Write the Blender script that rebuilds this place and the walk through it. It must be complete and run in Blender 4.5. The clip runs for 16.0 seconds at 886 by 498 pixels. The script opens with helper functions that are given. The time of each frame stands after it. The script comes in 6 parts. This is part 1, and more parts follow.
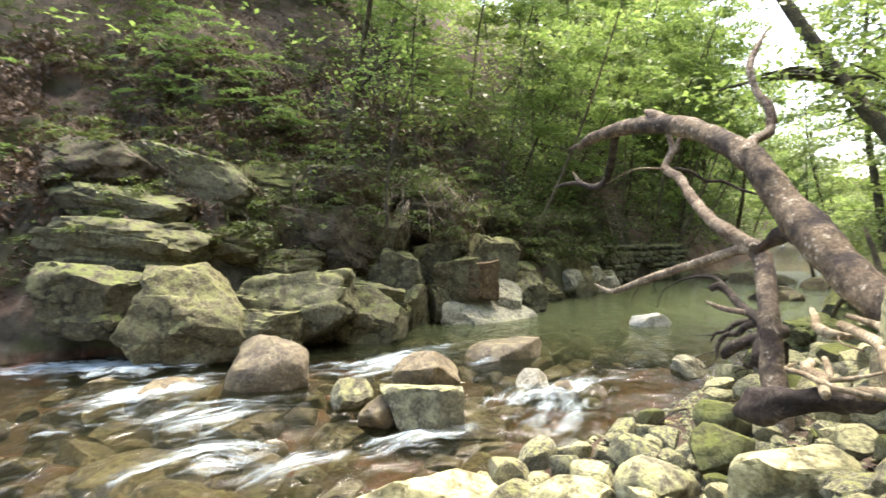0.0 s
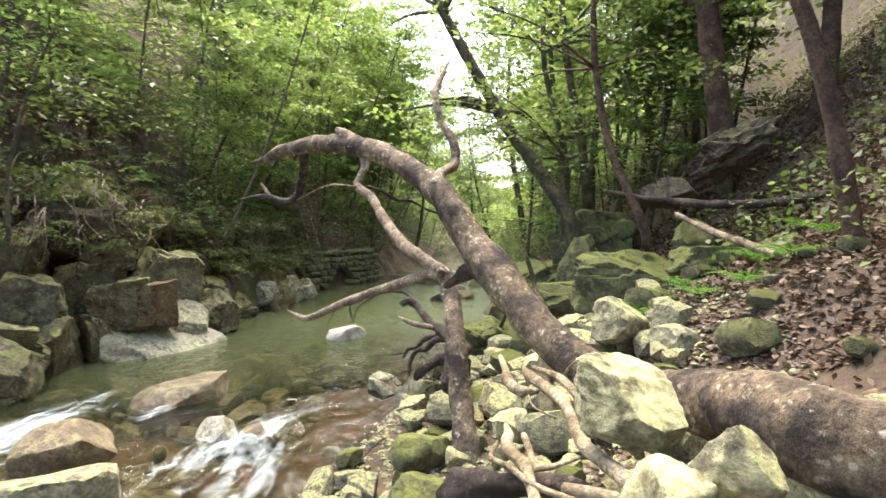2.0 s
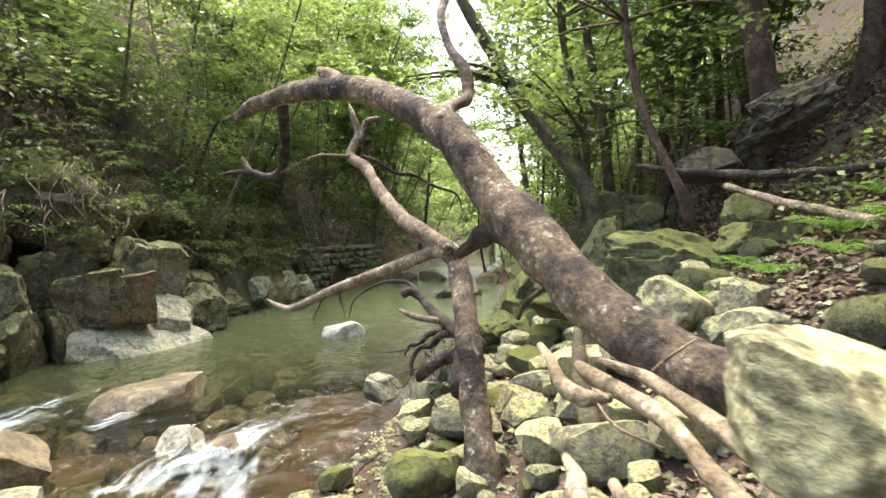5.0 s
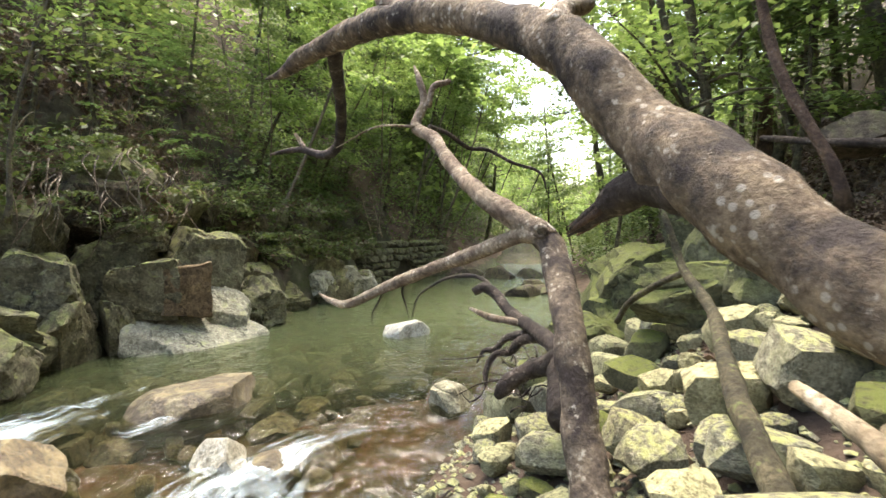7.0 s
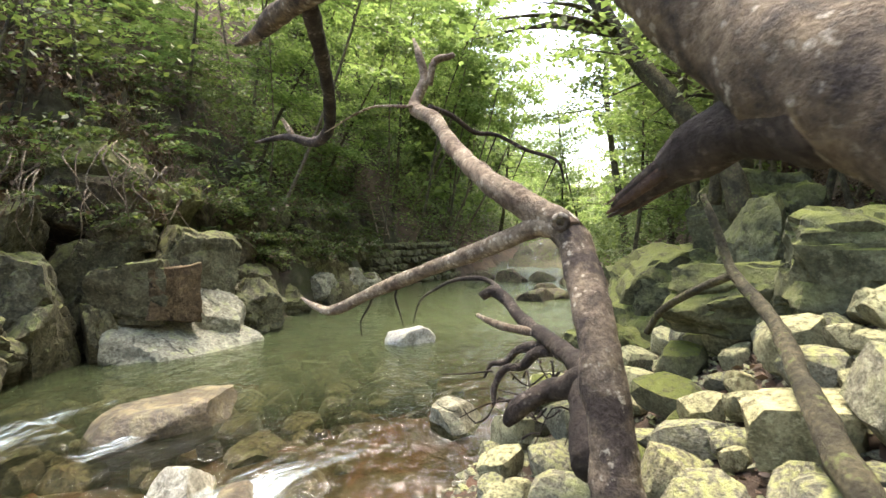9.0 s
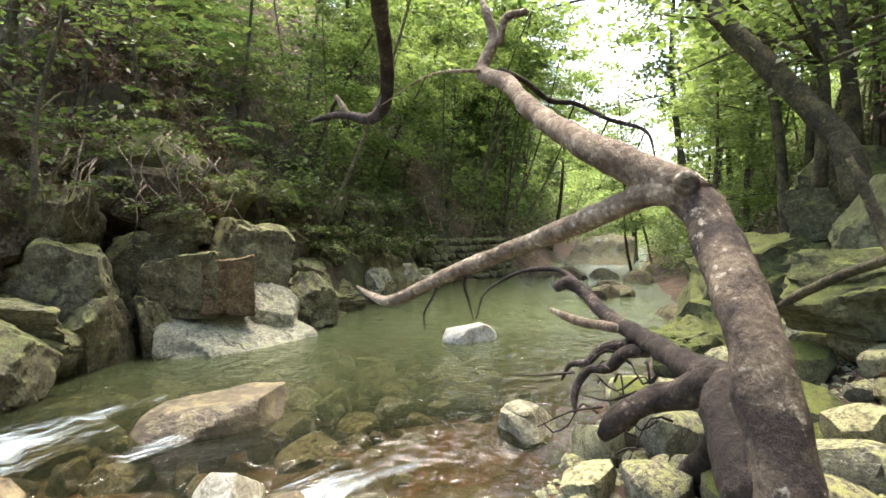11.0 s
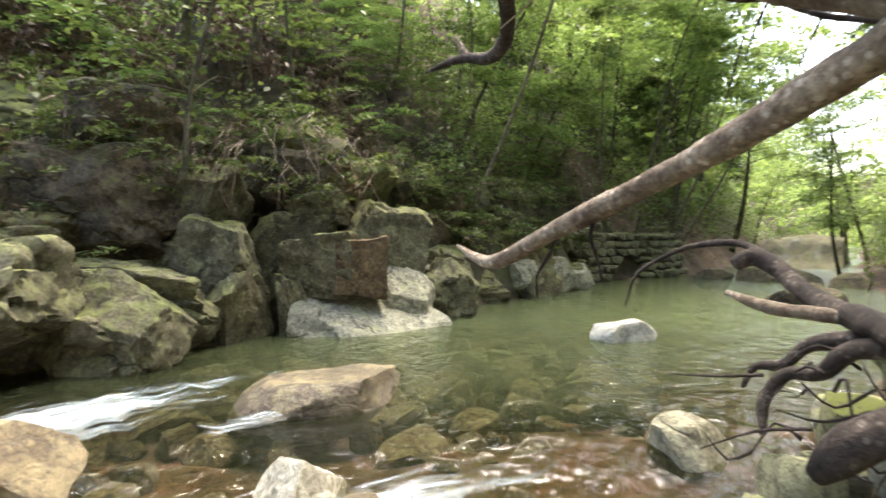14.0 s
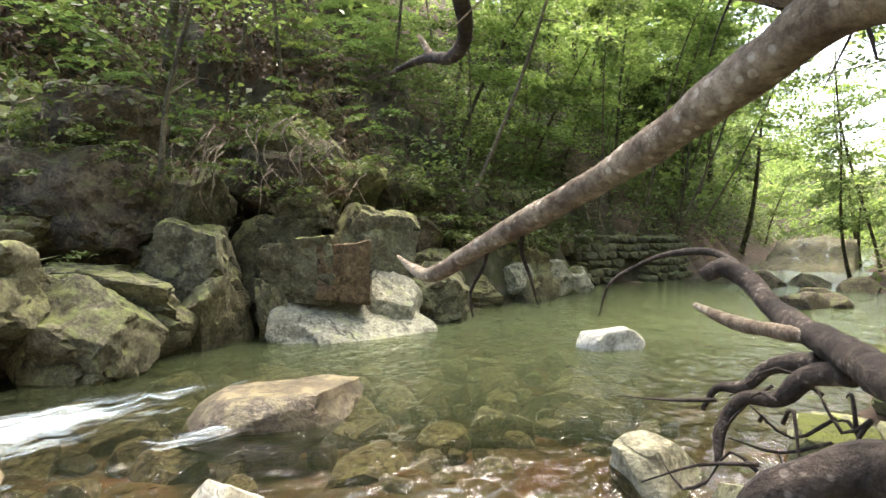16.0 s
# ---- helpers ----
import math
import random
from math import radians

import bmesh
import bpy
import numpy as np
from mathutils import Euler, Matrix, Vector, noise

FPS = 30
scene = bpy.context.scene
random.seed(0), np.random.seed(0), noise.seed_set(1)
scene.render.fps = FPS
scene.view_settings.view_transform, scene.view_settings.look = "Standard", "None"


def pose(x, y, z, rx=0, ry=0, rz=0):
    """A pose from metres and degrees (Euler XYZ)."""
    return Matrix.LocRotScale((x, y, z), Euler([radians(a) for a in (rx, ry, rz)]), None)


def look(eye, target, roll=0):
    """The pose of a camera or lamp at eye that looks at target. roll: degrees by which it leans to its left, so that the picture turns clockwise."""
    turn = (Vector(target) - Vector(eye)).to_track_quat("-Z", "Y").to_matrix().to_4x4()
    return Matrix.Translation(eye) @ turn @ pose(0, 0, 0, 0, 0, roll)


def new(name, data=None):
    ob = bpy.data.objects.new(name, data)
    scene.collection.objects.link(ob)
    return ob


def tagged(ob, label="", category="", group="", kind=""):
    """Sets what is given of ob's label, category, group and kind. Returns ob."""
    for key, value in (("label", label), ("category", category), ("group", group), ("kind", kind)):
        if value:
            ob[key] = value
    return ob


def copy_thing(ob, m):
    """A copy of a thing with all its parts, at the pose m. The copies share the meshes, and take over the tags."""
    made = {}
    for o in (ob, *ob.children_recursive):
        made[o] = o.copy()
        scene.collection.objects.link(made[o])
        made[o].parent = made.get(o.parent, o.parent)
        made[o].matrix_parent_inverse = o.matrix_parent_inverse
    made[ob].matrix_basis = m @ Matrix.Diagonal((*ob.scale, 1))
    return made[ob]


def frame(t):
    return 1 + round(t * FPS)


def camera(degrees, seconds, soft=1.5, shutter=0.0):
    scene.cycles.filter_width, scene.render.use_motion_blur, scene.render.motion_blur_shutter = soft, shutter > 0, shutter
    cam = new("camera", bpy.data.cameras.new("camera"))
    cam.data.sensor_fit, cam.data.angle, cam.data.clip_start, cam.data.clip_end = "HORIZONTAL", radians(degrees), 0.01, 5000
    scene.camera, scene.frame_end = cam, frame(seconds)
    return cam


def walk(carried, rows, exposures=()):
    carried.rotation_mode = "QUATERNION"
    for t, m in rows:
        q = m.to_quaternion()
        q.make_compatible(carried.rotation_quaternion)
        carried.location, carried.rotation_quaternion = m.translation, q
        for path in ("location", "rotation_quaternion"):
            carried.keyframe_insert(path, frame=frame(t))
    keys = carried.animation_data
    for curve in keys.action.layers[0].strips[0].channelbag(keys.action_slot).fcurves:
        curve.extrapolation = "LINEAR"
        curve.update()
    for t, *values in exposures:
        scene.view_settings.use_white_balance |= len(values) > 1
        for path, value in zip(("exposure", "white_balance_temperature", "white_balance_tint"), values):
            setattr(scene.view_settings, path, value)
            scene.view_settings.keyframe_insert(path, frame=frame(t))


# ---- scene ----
cam = camera(78, 16.0, shutter=0.4)
EXPOSURE = 2.86
ROWS = [
    (0.0, 0.0, 0.0, 2.035, 5.84, -2.47, -0.01),
    (0.5, 0.001, 0.166, 2.037, 0.16, -2.69, 0.05),
    (1.0, 0.017, 0.339, 2.327, -5.32, -2.65, -0.36),
    (1.5, 0.109, 0.439, 2.361, -13.92, -2.62, -0.17),
    (2.0, 0.191, 0.664, 2.299, -25.02, -2.59, 0.0),
    (2.5, 0.191, 0.796, 2.239, -26.16, -2.67, -0.02),
    (3.0, 0.234, 0.89, 2.191, -26.16, -2.64, 0.08),
    (3.2, 0.28, 0.919, 2.158, -26.25, -2.67, -0.0),
    (5.5, 0.644, 1.881, 1.963, -23.5, -2.37, -0.14),
    (6.0, 0.7, 2.19, 1.903, -22.32, -2.65, 0.08),
    (6.5, 0.777, 2.376, 1.867, -20.71, -2.47, -0.06),
    (7.0, 0.831, 2.524, 1.861, -17.93, -2.5, -0.08),
    (7.5, 0.937, 2.752, 1.852, -16.74, -2.45, -0.16),
    (8.0, 0.988, 2.943, 1.833, -16.43, -2.46, -0.01),
    (8.5, 1.094, 3.024, 1.794, -16.07, -2.26, -0.06),
    (9.0, 1.112, 3.13, 1.788, -16.68, -2.13, 0.03),
    (9.5, 0.996, 3.374, 1.729, -15.62, -2.52, 0.17),
    (10.0, 0.979, 3.449, 1.714, -11.84, -2.46, -0.07),
    (10.2, 0.983, 3.472, 1.706, -11.59, -2.35, -0.21),
    (12.5, 1.525, 4.131, 1.534, -8.67, -2.01, 0.38),
    (13.0, 1.581, 4.21, 1.486, -6.64, -2.0, 0.41),
    (13.5, 1.513, 4.33, 1.392, -4.49, -1.82, 0.12),
    (14.0, 1.474, 4.468, 1.328, 5.4, -1.71, 0.03),
    (14.5, 1.602, 4.554, 1.391, 8.42, -1.92, -0.19),
    (15.0, 1.674, 4.567, 1.38, 7.74, -1.6, -0.12),
    (15.5, 1.802, 4.637, 1.406, 7.7, -1.75, -0.02),
    (16.0, 1.824, 4.684, 1.379, 6.62, -1.68, 0.1),
]
walk(cam, [(t, pose(x, y, z, 90 + pitch, 0, yaw) @ pose(0, 0, 0, 0, 0, roll)) for t, x, y, z, yaw, pitch, roll in ROWS],
     exposures=[(0.0, EXPOSURE, 6900, 11), (8.0, EXPOSURE + 0.05, 6900, 11), (12.5, EXPOSURE + 0.15, 6900, 11), (16.0, EXPOSURE + 0.25, 6900, 11)])

# ---- light ----
SUN_EL, SUN_AZ = 68.0, 14.0
world = bpy.data.worlds.new("world")
scene.world = world
world.use_nodes = True
wn = world.node_tree.nodes
sky = wn.new("ShaderNodeTexSky")
sky.sky_type = "NISHITA"
sky.sun_disc = False
sky.sun_elevation, sky.sun_rotation = radians(SUN_EL), radians(SUN_AZ)
sky.air_density, sky.dust_density = 1.0, 4.0
wn["Background"].inputs["Strength"].default_value = 0.15
world.node_tree.links.new(sky.outputs["Color"], wn["Background"].inputs["Color"])
sun_data = bpy.data.lights.new("sun", "SUN")
sun_data.energy, sun_data.angle, sun_data.color = 1.1, radians(28), (1.0, 0.96, 0.88)
sun = new("sun", sun_data)
sun.matrix_world = look((0, 0, 30), Vector((0, 0, 30)) - Vector((math.sin(radians(SUN_AZ)) * math.cos(radians(SUN_EL)), math.cos(radians(SUN_AZ)) * math.cos(radians(SUN_EL)), math.sin(radians(SUN_EL)))))


# ---- materials ----
def material(name, rough=0.8, spec=0.3):
    m = bpy.data.materials.new(name)
    m.use_nodes = True
    b = m.node_tree.nodes["Principled BSDF"]
    b.inputs["Roughness"].default_value = rough
    b.inputs["Specular IOR Level"].default_value = spec
    return m, m.node_tree.nodes, m.node_tree.links, b


def noise_node(n, l, scale, detail=5.0, rough=0.6, coords="Object", stretch=None):
    tc = n.new("ShaderNodeTexCoord")
    tex = n.new("ShaderNodeTexNoise")
    tex.inputs["Scale"].default_value, tex.inputs["Detail"].default_value, tex.inputs["Roughness"].default_value = scale, detail, rough
    if stretch:
        mp = n.new("ShaderNodeMapping")
        mp.inputs["Scale"].default_value = stretch
        l.new(tc.outputs[coords], mp.inputs["Vector"])
        l.new(mp.outputs["Vector"], tex.inputs["Vector"])
    else:
        l.new(tc.outputs[coords], tex.inputs["Vector"])
    return tex.outputs["Fac"]


def ramp(n, l, fac, stops):
    r = n.new("ShaderNodeValToRGB")
    e = r.color_ramp.elements
    while len(e) < len(stops):
        e.new(0.5)
    for el, (p, c) in zip(e, stops):
        el.position, el.color = p, (*c, 1) if len(c) == 3 else c
    l.new(fac, r.inputs["Fac"])
    return r.outputs["Color"]


def grey(n, l, fac, a, b):
    if a > b:
        return ramp(n, l, fac, [(b, (1, 1, 1)), (a, (0, 0, 0))])
    return ramp(n, l, fac, [(a, (0, 0, 0)), (b, (1, 1, 1))])


def mixed(n, l, fac, a, b, mode="MIX"):
    m = n.new("ShaderNodeMix")
    m.data_type, m.blend_type = "RGBA", mode
    for sock, val in ((m.inputs["Factor"], fac), (m.inputs["A"], a), (m.inputs["B"], b)):
        if isinstance(val, (int, float)):
            sock.default_value = val
        elif isinstance(val, tuple):
            sock.default_value = (*val, 1)
        else:
            l.new(val, sock)
    return m.outputs["Result"]


def math_node(n, l, op, a, b=None):
    m = n.new("ShaderNodeMath")
    m.operation = op
    m.use_clamp = op in ("MULTIPLY", "ADD", "SUBTRACT")
    for i, v in enumerate((a, b)):
        if v is None:
            continue
        if isinstance(v, (int, float)):
            m.inputs[i].default_value = v
        else:
            l.new(v, m.inputs[i])
    return m.outputs[0]


def bump(n, l, b, height, strength=0.5, distance=0.03):
    k = n.new("ShaderNodeBump")
    k.inputs["Strength"].default_value, k.inputs["Distance"].default_value = strength, distance
    l.new(height, k.inputs["Height"])
    l.new(k.outputs["Normal"], b.inputs["Normal"])


def facing_up(n, l, lo, hi):
    g = n.new("ShaderNodeNewGeometry")
    s = n.new("ShaderNodeSeparateXYZ")
    l.new(g.outputs["Normal"], s.inputs[0])
    return grey(n, l, s.outputs["Z"], lo, hi), g


def per_object(n):
    return n.new("ShaderNodeObjectInfo").outputs["Random"]


def cracks(n, l, scale):
    """Thin wandering joints: 0 in a crack, 1 on the face."""
    tc, wob, mx = n.new("ShaderNodeTexCoord"), n.new("ShaderNodeTexNoise"), n.new("ShaderNodeVectorMath")
    wob.inputs["Scale"].default_value, wob.inputs["Detail"].default_value = 2.5, 4
    l.new(tc.outputs["Object"], wob.inputs["Vector"])
    mx.operation = "MULTIPLY_ADD"
    mx.inputs[1].default_value = (0.9, 0.9, 0.5)
    l.new(wob.outputs["Color"], mx.inputs[0])
    l.new(tc.outputs["Object"], mx.inputs[2])
    v = n.new("ShaderNodeTexVoronoi")
    v.feature = "DISTANCE_TO_EDGE"
    v.inputs["Scale"].default_value = scale
    l.new(mx.outputs[0], v.inputs["Vector"])
    gap = noise_node(n, l, 1.7, 3)
    return math_node(n, l, "ADD", grey(n, l, v.outputs["Distance"], 0.002, 0.022), grey(n, l, gap, 0.46, 0.56))


def stone(name, dark, light, growth, growth_amount, rough=0.85, wet=False, joints=0.0):
    m, n, l, b = material(name, rough, 0.5 if wet else 0.25)
    big, fine, spots = noise_node(n, l, 2.2, 4), noise_node(n, l, 28, 6, 0.7), noise_node(n, l, 7, 5)
    base = ramp(n, l, big, [(0.3, dark), (0.7, light)])
    base = mixed(n, l, 0.75, base, ramp(n, l, fine, [(0.32, (0.3, 0.29, 0.27)), (0.62, (1, 1, 1))]), "MULTIPLY")
    base = mixed(n, l, 0.6, base, ramp(n, l, spots, [(0.35, (0.35, 0.33, 0.29)), (0.55, (1, 1, 1))]), "MULTIPLY")
    if joints:
        split = cracks(n, l, joints)
        base = mixed(n, l, 0.6, base, split, "MULTIPLY")
    blot = noise_node(n, l, 13, 7, 0.72)
    base = mixed(n, l, math_node(n, l, "MULTIPLY", grey(n, l, blot, 0.55, 0.6), 0.4), base, tuple(min(0.6, c * 1.45) for c in light))
    base = mixed(n, l, math_node(n, l, "MULTIPLY", grey(n, l, blot, 0.42, 0.36), 0.55), base, tuple(c * 0.45 for c in dark))
    tint = ramp(n, l, per_object(n), [(0.0, (0.76, 0.75, 0.68)), (0.5, (1, 0.99, 0.93)), (1.0, (1.0, 0.94, 0.78))])
    base = mixed(n, l, 1.0, base, tint, "MULTIPLY")
    up, _ = facing_up(n, l, -0.3, 1.0)
    cover = math_node(n, l, "MULTIPLY", up, grey(n, l, spots, 0.62 - growth_amount * 0.4, 0.75 - growth_amount * 0.3))
    l.new(mixed(n, l, cover, base, mixed(n, l, fine, growth, tuple(c * 1.6 for c in growth))), b.inputs["Base Color"])
    relief = math_node(n, l, "ADD", math_node(n, l, "MULTIPLY", big, 0.35), math_node(n, l, "ADD", math_node(n, l, "MULTIPLY", fine, 0.3), math_node(n, l, "MULTIPLY", blot, 0.35)))
    if joints:
        relief = math_node(n, l, "ADD", relief, math_node(n, l, "MULTIPLY", split, 0.2))
    bump(n, l, b, relief, 1.0, 0.07)
    return m


ROCK = stone("pale_mossy_stone", (0.2, 0.2, 0.15), (0.4, 0.39, 0.31), (0.3, 0.31, 0.12), 0.45)
ROCK_YELLOW = stone("lichened_yellow_stone", (0.29, 0.28, 0.175), (0.46, 0.445, 0.29), (0.4, 0.385, 0.2), 0.6)
ROCK_MOSS = stone("moss_covered_stone", (0.09, 0.095, 0.055), (0.2, 0.2, 0.13), (0.1, 0.115, 0.025), 0.8)
ROCK_BED = stone("algae_brown_bed_stone", (0.06, 0.045, 0.03), (0.19, 0.13, 0.085), (0.13, 0.115, 0.06), 0.5, 0.5, True)
ROCK_RIVER = stone("wet_river_stone", (0.095, 0.072, 0.04), (0.22, 0.175, 0.105), (0.17, 0.145, 0.075), 0.35, 0.4, True)
ROCK_CLIFF = stone("cliff_stone", (0.08, 0.077, 0.054), (0.21, 0.2, 0.14), (0.11, 0.13, 0.037), 0.5, joints=0.9)
# wet rock; the dark tone also holds the shade of overhangs and hollows
ROCK_DARK = stone("damp_shade_toned_stone", (0.05, 0.044, 0.036), (0.155, 0.13, 0.1), (0.07, 0.085, 0.028), 0.4, joints=0.8)
ROCK_PALE = stone("smooth_pale_slab", (0.24, 0.24, 0.19), (0.4, 0.4, 0.33), (0.22, 0.24, 0.12), 0.2, joints=0.7)
ROCK_BROWN = stone("iron_stained_stone", (0.1, 0.068, 0.04), (0.19, 0.14, 0.085), (0.15, 0.13, 0.06), 0.2, joints=0.8)
ROCK_LEDGE = stone("jointed_ledge_stone", (0.09, 0.086, 0.056), (0.24, 0.23, 0.16), (0.15, 0.16, 0.055), 0.5, joints=0.8)
ROCK_MOSSY_BRIGHT = stone("yellow_green_moss", (0.09, 0.095, 0.05), (0.2, 0.2, 0.12), (0.1, 0.115, 0.028), 0.75, joints=0.9)
ROCK_WHITE = stone("white_stone", (0.42, 0.42, 0.38), (0.62, 0.61, 0.56), (0.4, 0.4, 0.28), 0.1)


def bark(name, dark, light, patch, patch_at, scale=1.0, rough=0.85):
    m, n, l, b = material(name, rough, 0.25)
    big, fine, spots = noise_node(n, l, 4.5 * scale, 7, 0.68), noise_node(n, l, 34 * scale, 6, 0.75), noise_node(n, l, 11 * scale, 6, 0.65)
    base = ramp(n, l, big, [(0.4, dark), (0.52, tuple((p + q) / 2 for p, q in zip(dark, light))), (0.62, light)])
    base = mixed(n, l, 0.8, base, ramp(n, l, fine, [(0.35, (0.25, 0.23, 0.21)), (0.62, (1, 1, 1))]), "MULTIPLY")
    base = mixed(n, l, grey(n, l, spots, patch_at, patch_at + 0.08), base, patch)
    # small pale lichen discs in loose groups
    disc = n.new("ShaderNodeTexVoronoi")
    disc.inputs["Scale"].default_value = 26 * scale
    l.new(n.new("ShaderNodeTexCoord").outputs["Object"], disc.inputs["Vector"])
    dots = math_node(n, l, "MULTIPLY", grey(n, l, disc.outputs["Distance"], 0.34, 0.26), grey(n, l, big, 0.5, 0.58))
    l.new(mixed(n, l, math_node(n, l, "MULTIPLY", dots, 0.7), base, tuple(min(0.6, c * 1.15) for c in patch)), b.inputs["Base Color"])
    bump(n, l, b, math_node(n, l, "ADD", math_node(n, l, "MULTIPLY", spots, 0.6), math_node(n, l, "MULTIPLY", fine, 0.5)), 1.0, 0.05)
    return m


BARK_DEAD = bark("weathered_dead_bark", (0.045, 0.035, 0.03), (0.29, 0.22, 0.14), (0.4, 0.365, 0.3), 0.62)
BARK_GREY = bark("grey_mottled_bark", (0.06, 0.046, 0.04), (0.29, 0.23, 0.16), (0.42, 0.385, 0.31), 0.6)
BARK_PALE = bark("bleached_bark", (0.14, 0.1, 0.07), (0.4, 0.33, 0.24), (0.46, 0.41, 0.33), 0.62)
BARK_ROOT = bark("dark_root_bark", (0.028, 0.021, 0.018), (0.1, 0.078, 0.063), (0.17, 0.145, 0.12), 0.68)
BARK_TREE = bark("mossy_tree_bark", (0.05, 0.045, 0.028), (0.15, 0.13, 0.075), (0.12, 0.14, 0.05), 0.6)
BARK_CEDAR = bark("reddish_cedar_bark", (0.06, 0.038, 0.03), (0.17, 0.11, 0.075), (0.14, 0.11, 0.085), 0.65)
BARK_POLE = bark("pale_grey_stem_bark", (0.1, 0.085, 0.06), (0.24, 0.21, 0.15), (0.15, 0.16, 0.08), 0.6)
DRIFTWOOD = bark("bleached_driftwood", (0.2, 0.15, 0.09), (0.5, 0.42, 0.28), (0.52, 0.46, 0.35), 0.66)


def leaf(name, colours, shine=0.35, through_light=0.45):
    m, n, l, b = material(name, 0.5, shine)
    g = n.new("ShaderNodeNewGeometry")
    col = ramp(n, l, g.outputs["Random Per Island"], [(i / (len(colours) - 1), c) for i, c in enumerate(colours)])
    l.new(col, b.inputs["Base Color"])
    tr = n.new("ShaderNodeBsdfTranslucent")
    l.new(mixed(n, l, 1.0, col, (0.95, 1.0, 0.68), "MULTIPLY"), tr.inputs["Color"])
    mx = n.new("ShaderNodeMixShader")
    mx.inputs[0].default_value = through_light
    l.new(b.outputs[0], mx.inputs[1])
    l.new(tr.outputs[0], mx.inputs[2])
    l.new(mx.outputs[0], n["Material Output"].inputs["Surface"])
    return m


LEAF = leaf("green_leaves", [(0.07, 0.105, 0.04), (0.12, 0.165, 0.06), (0.19, 0.235, 0.095)], 0.35, 0.55)
LEAF_BRIGHT = leaf("fresh_maple_leaves", [(0.12, 0.18, 0.055), (0.19, 0.26, 0.09), (0.28, 0.35, 0.15)], 0.35, 0.68)
# darker copy of the green leaves, with the left bank's shade in its colour
LEAF_SHADE = leaf("shade_toned_leaves", [(0.045, 0.065, 0.022), (0.085, 0.115, 0.038), (0.15, 0.18, 0.065)])
LEAF_SPRAY = leaf("maple_sprays", [(0.06, 0.1, 0.035), (0.11, 0.17, 0.06), (0.18, 0.245, 0.1)], 0.4, 0.55)
FERN = leaf("fern_fronds", [(0.07, 0.15, 0.03), (0.12, 0.24, 0.04)])
LITTER = leaf("dry_brown_leaves", [(0.04, 0.026, 0.018), (0.08, 0.052, 0.036), (0.12, 0.082, 0.057), (0.18, 0.13, 0.09)], 0.2, 0.1)
GRASS = leaf("drooping_grass", [(0.05, 0.065, 0.022), (0.1, 0.11, 0.04), (0.13, 0.105, 0.055)], 0.2, 0.3)


def ground_material():
    m, n, l, b = material("forest_floor", 0.9, 0.2)
    big, mid, fine = noise_node(n, l, 0.7, 5), noise_node(n, l, 3.0, 6), noise_node(n, l, 22, 6, 0.7)
    up, g = facing_up(n, l, 0.35, 0.8)
    pos = n.new("ShaderNodeSeparateXYZ")
    l.new(g.outputs["Position"], pos.inputs[0])
    rock = ramp(n, l, mid, [(0.3, (0.025, 0.022, 0.017)), (0.55, (0.085, 0.078, 0.055)), (0.75, (0.17, 0.165, 0.12))])
    rock = mixed(n, l, grey(n, l, big, 0.48, 0.62), rock, (0.055, 0.068, 0.02))
    soil = ramp(n, l, mid, [(0.3, (0.04, 0.028, 0.02)), (0.6, (0.11, 0.078, 0.055)), (0.8, (0.08, 0.09, 0.035))])
    bed = ramp(n, l, mid, [(0.25, (0.035, 0.026, 0.016)), (0.5, (0.095, 0.062, 0.04)), (0.75, (0.15, 0.125, 0.085))])
    vor = n.new("ShaderNodeTexVoronoi")
    vor.inputs["Scale"].default_value = 3.5
    tc = n.new("ShaderNodeTexCoord")
    l.new(tc.outputs["Object"], vor.inputs["Vector"])
    bed = mixed(n, l, 0.5, bed, ramp(n, l, vor.outputs["Distance"], [(0.0, (1, 1, 1)), (0.6, (0.3, 0.28, 0.22))]), "MULTIPLY")
    bed = mixed(n, l, math_node(n, l, "MULTIPLY", grey(n, l, noise_node(n, l, 1.6, 5, 0.65), 0.52, 0.62), 0.6), bed, (0.13, 0.055, 0.032))
    land = mixed(n, l, up, rock, soil)
    land = mixed(n, l, 0.45, land, ramp(n, l, fine, [(0.3, (0.4, 0.4, 0.4)), (0.7, (1, 1, 1))]), "MULTIPLY")
    l.new(mixed(n, l, grey(n, l, math_node(n, l, "ADD", pos.outputs["Z"], 0.5), 0.45, 0.56), bed, land), b.inputs["Base Color"])
    bump(n, l, b, math_node(n, l, "ADD", math_node(n, l, "MULTIPLY", mid, 0.6), math_node(n, l, "MULTIPLY", fine, 0.5)), 0.9, 0.06)
    return m


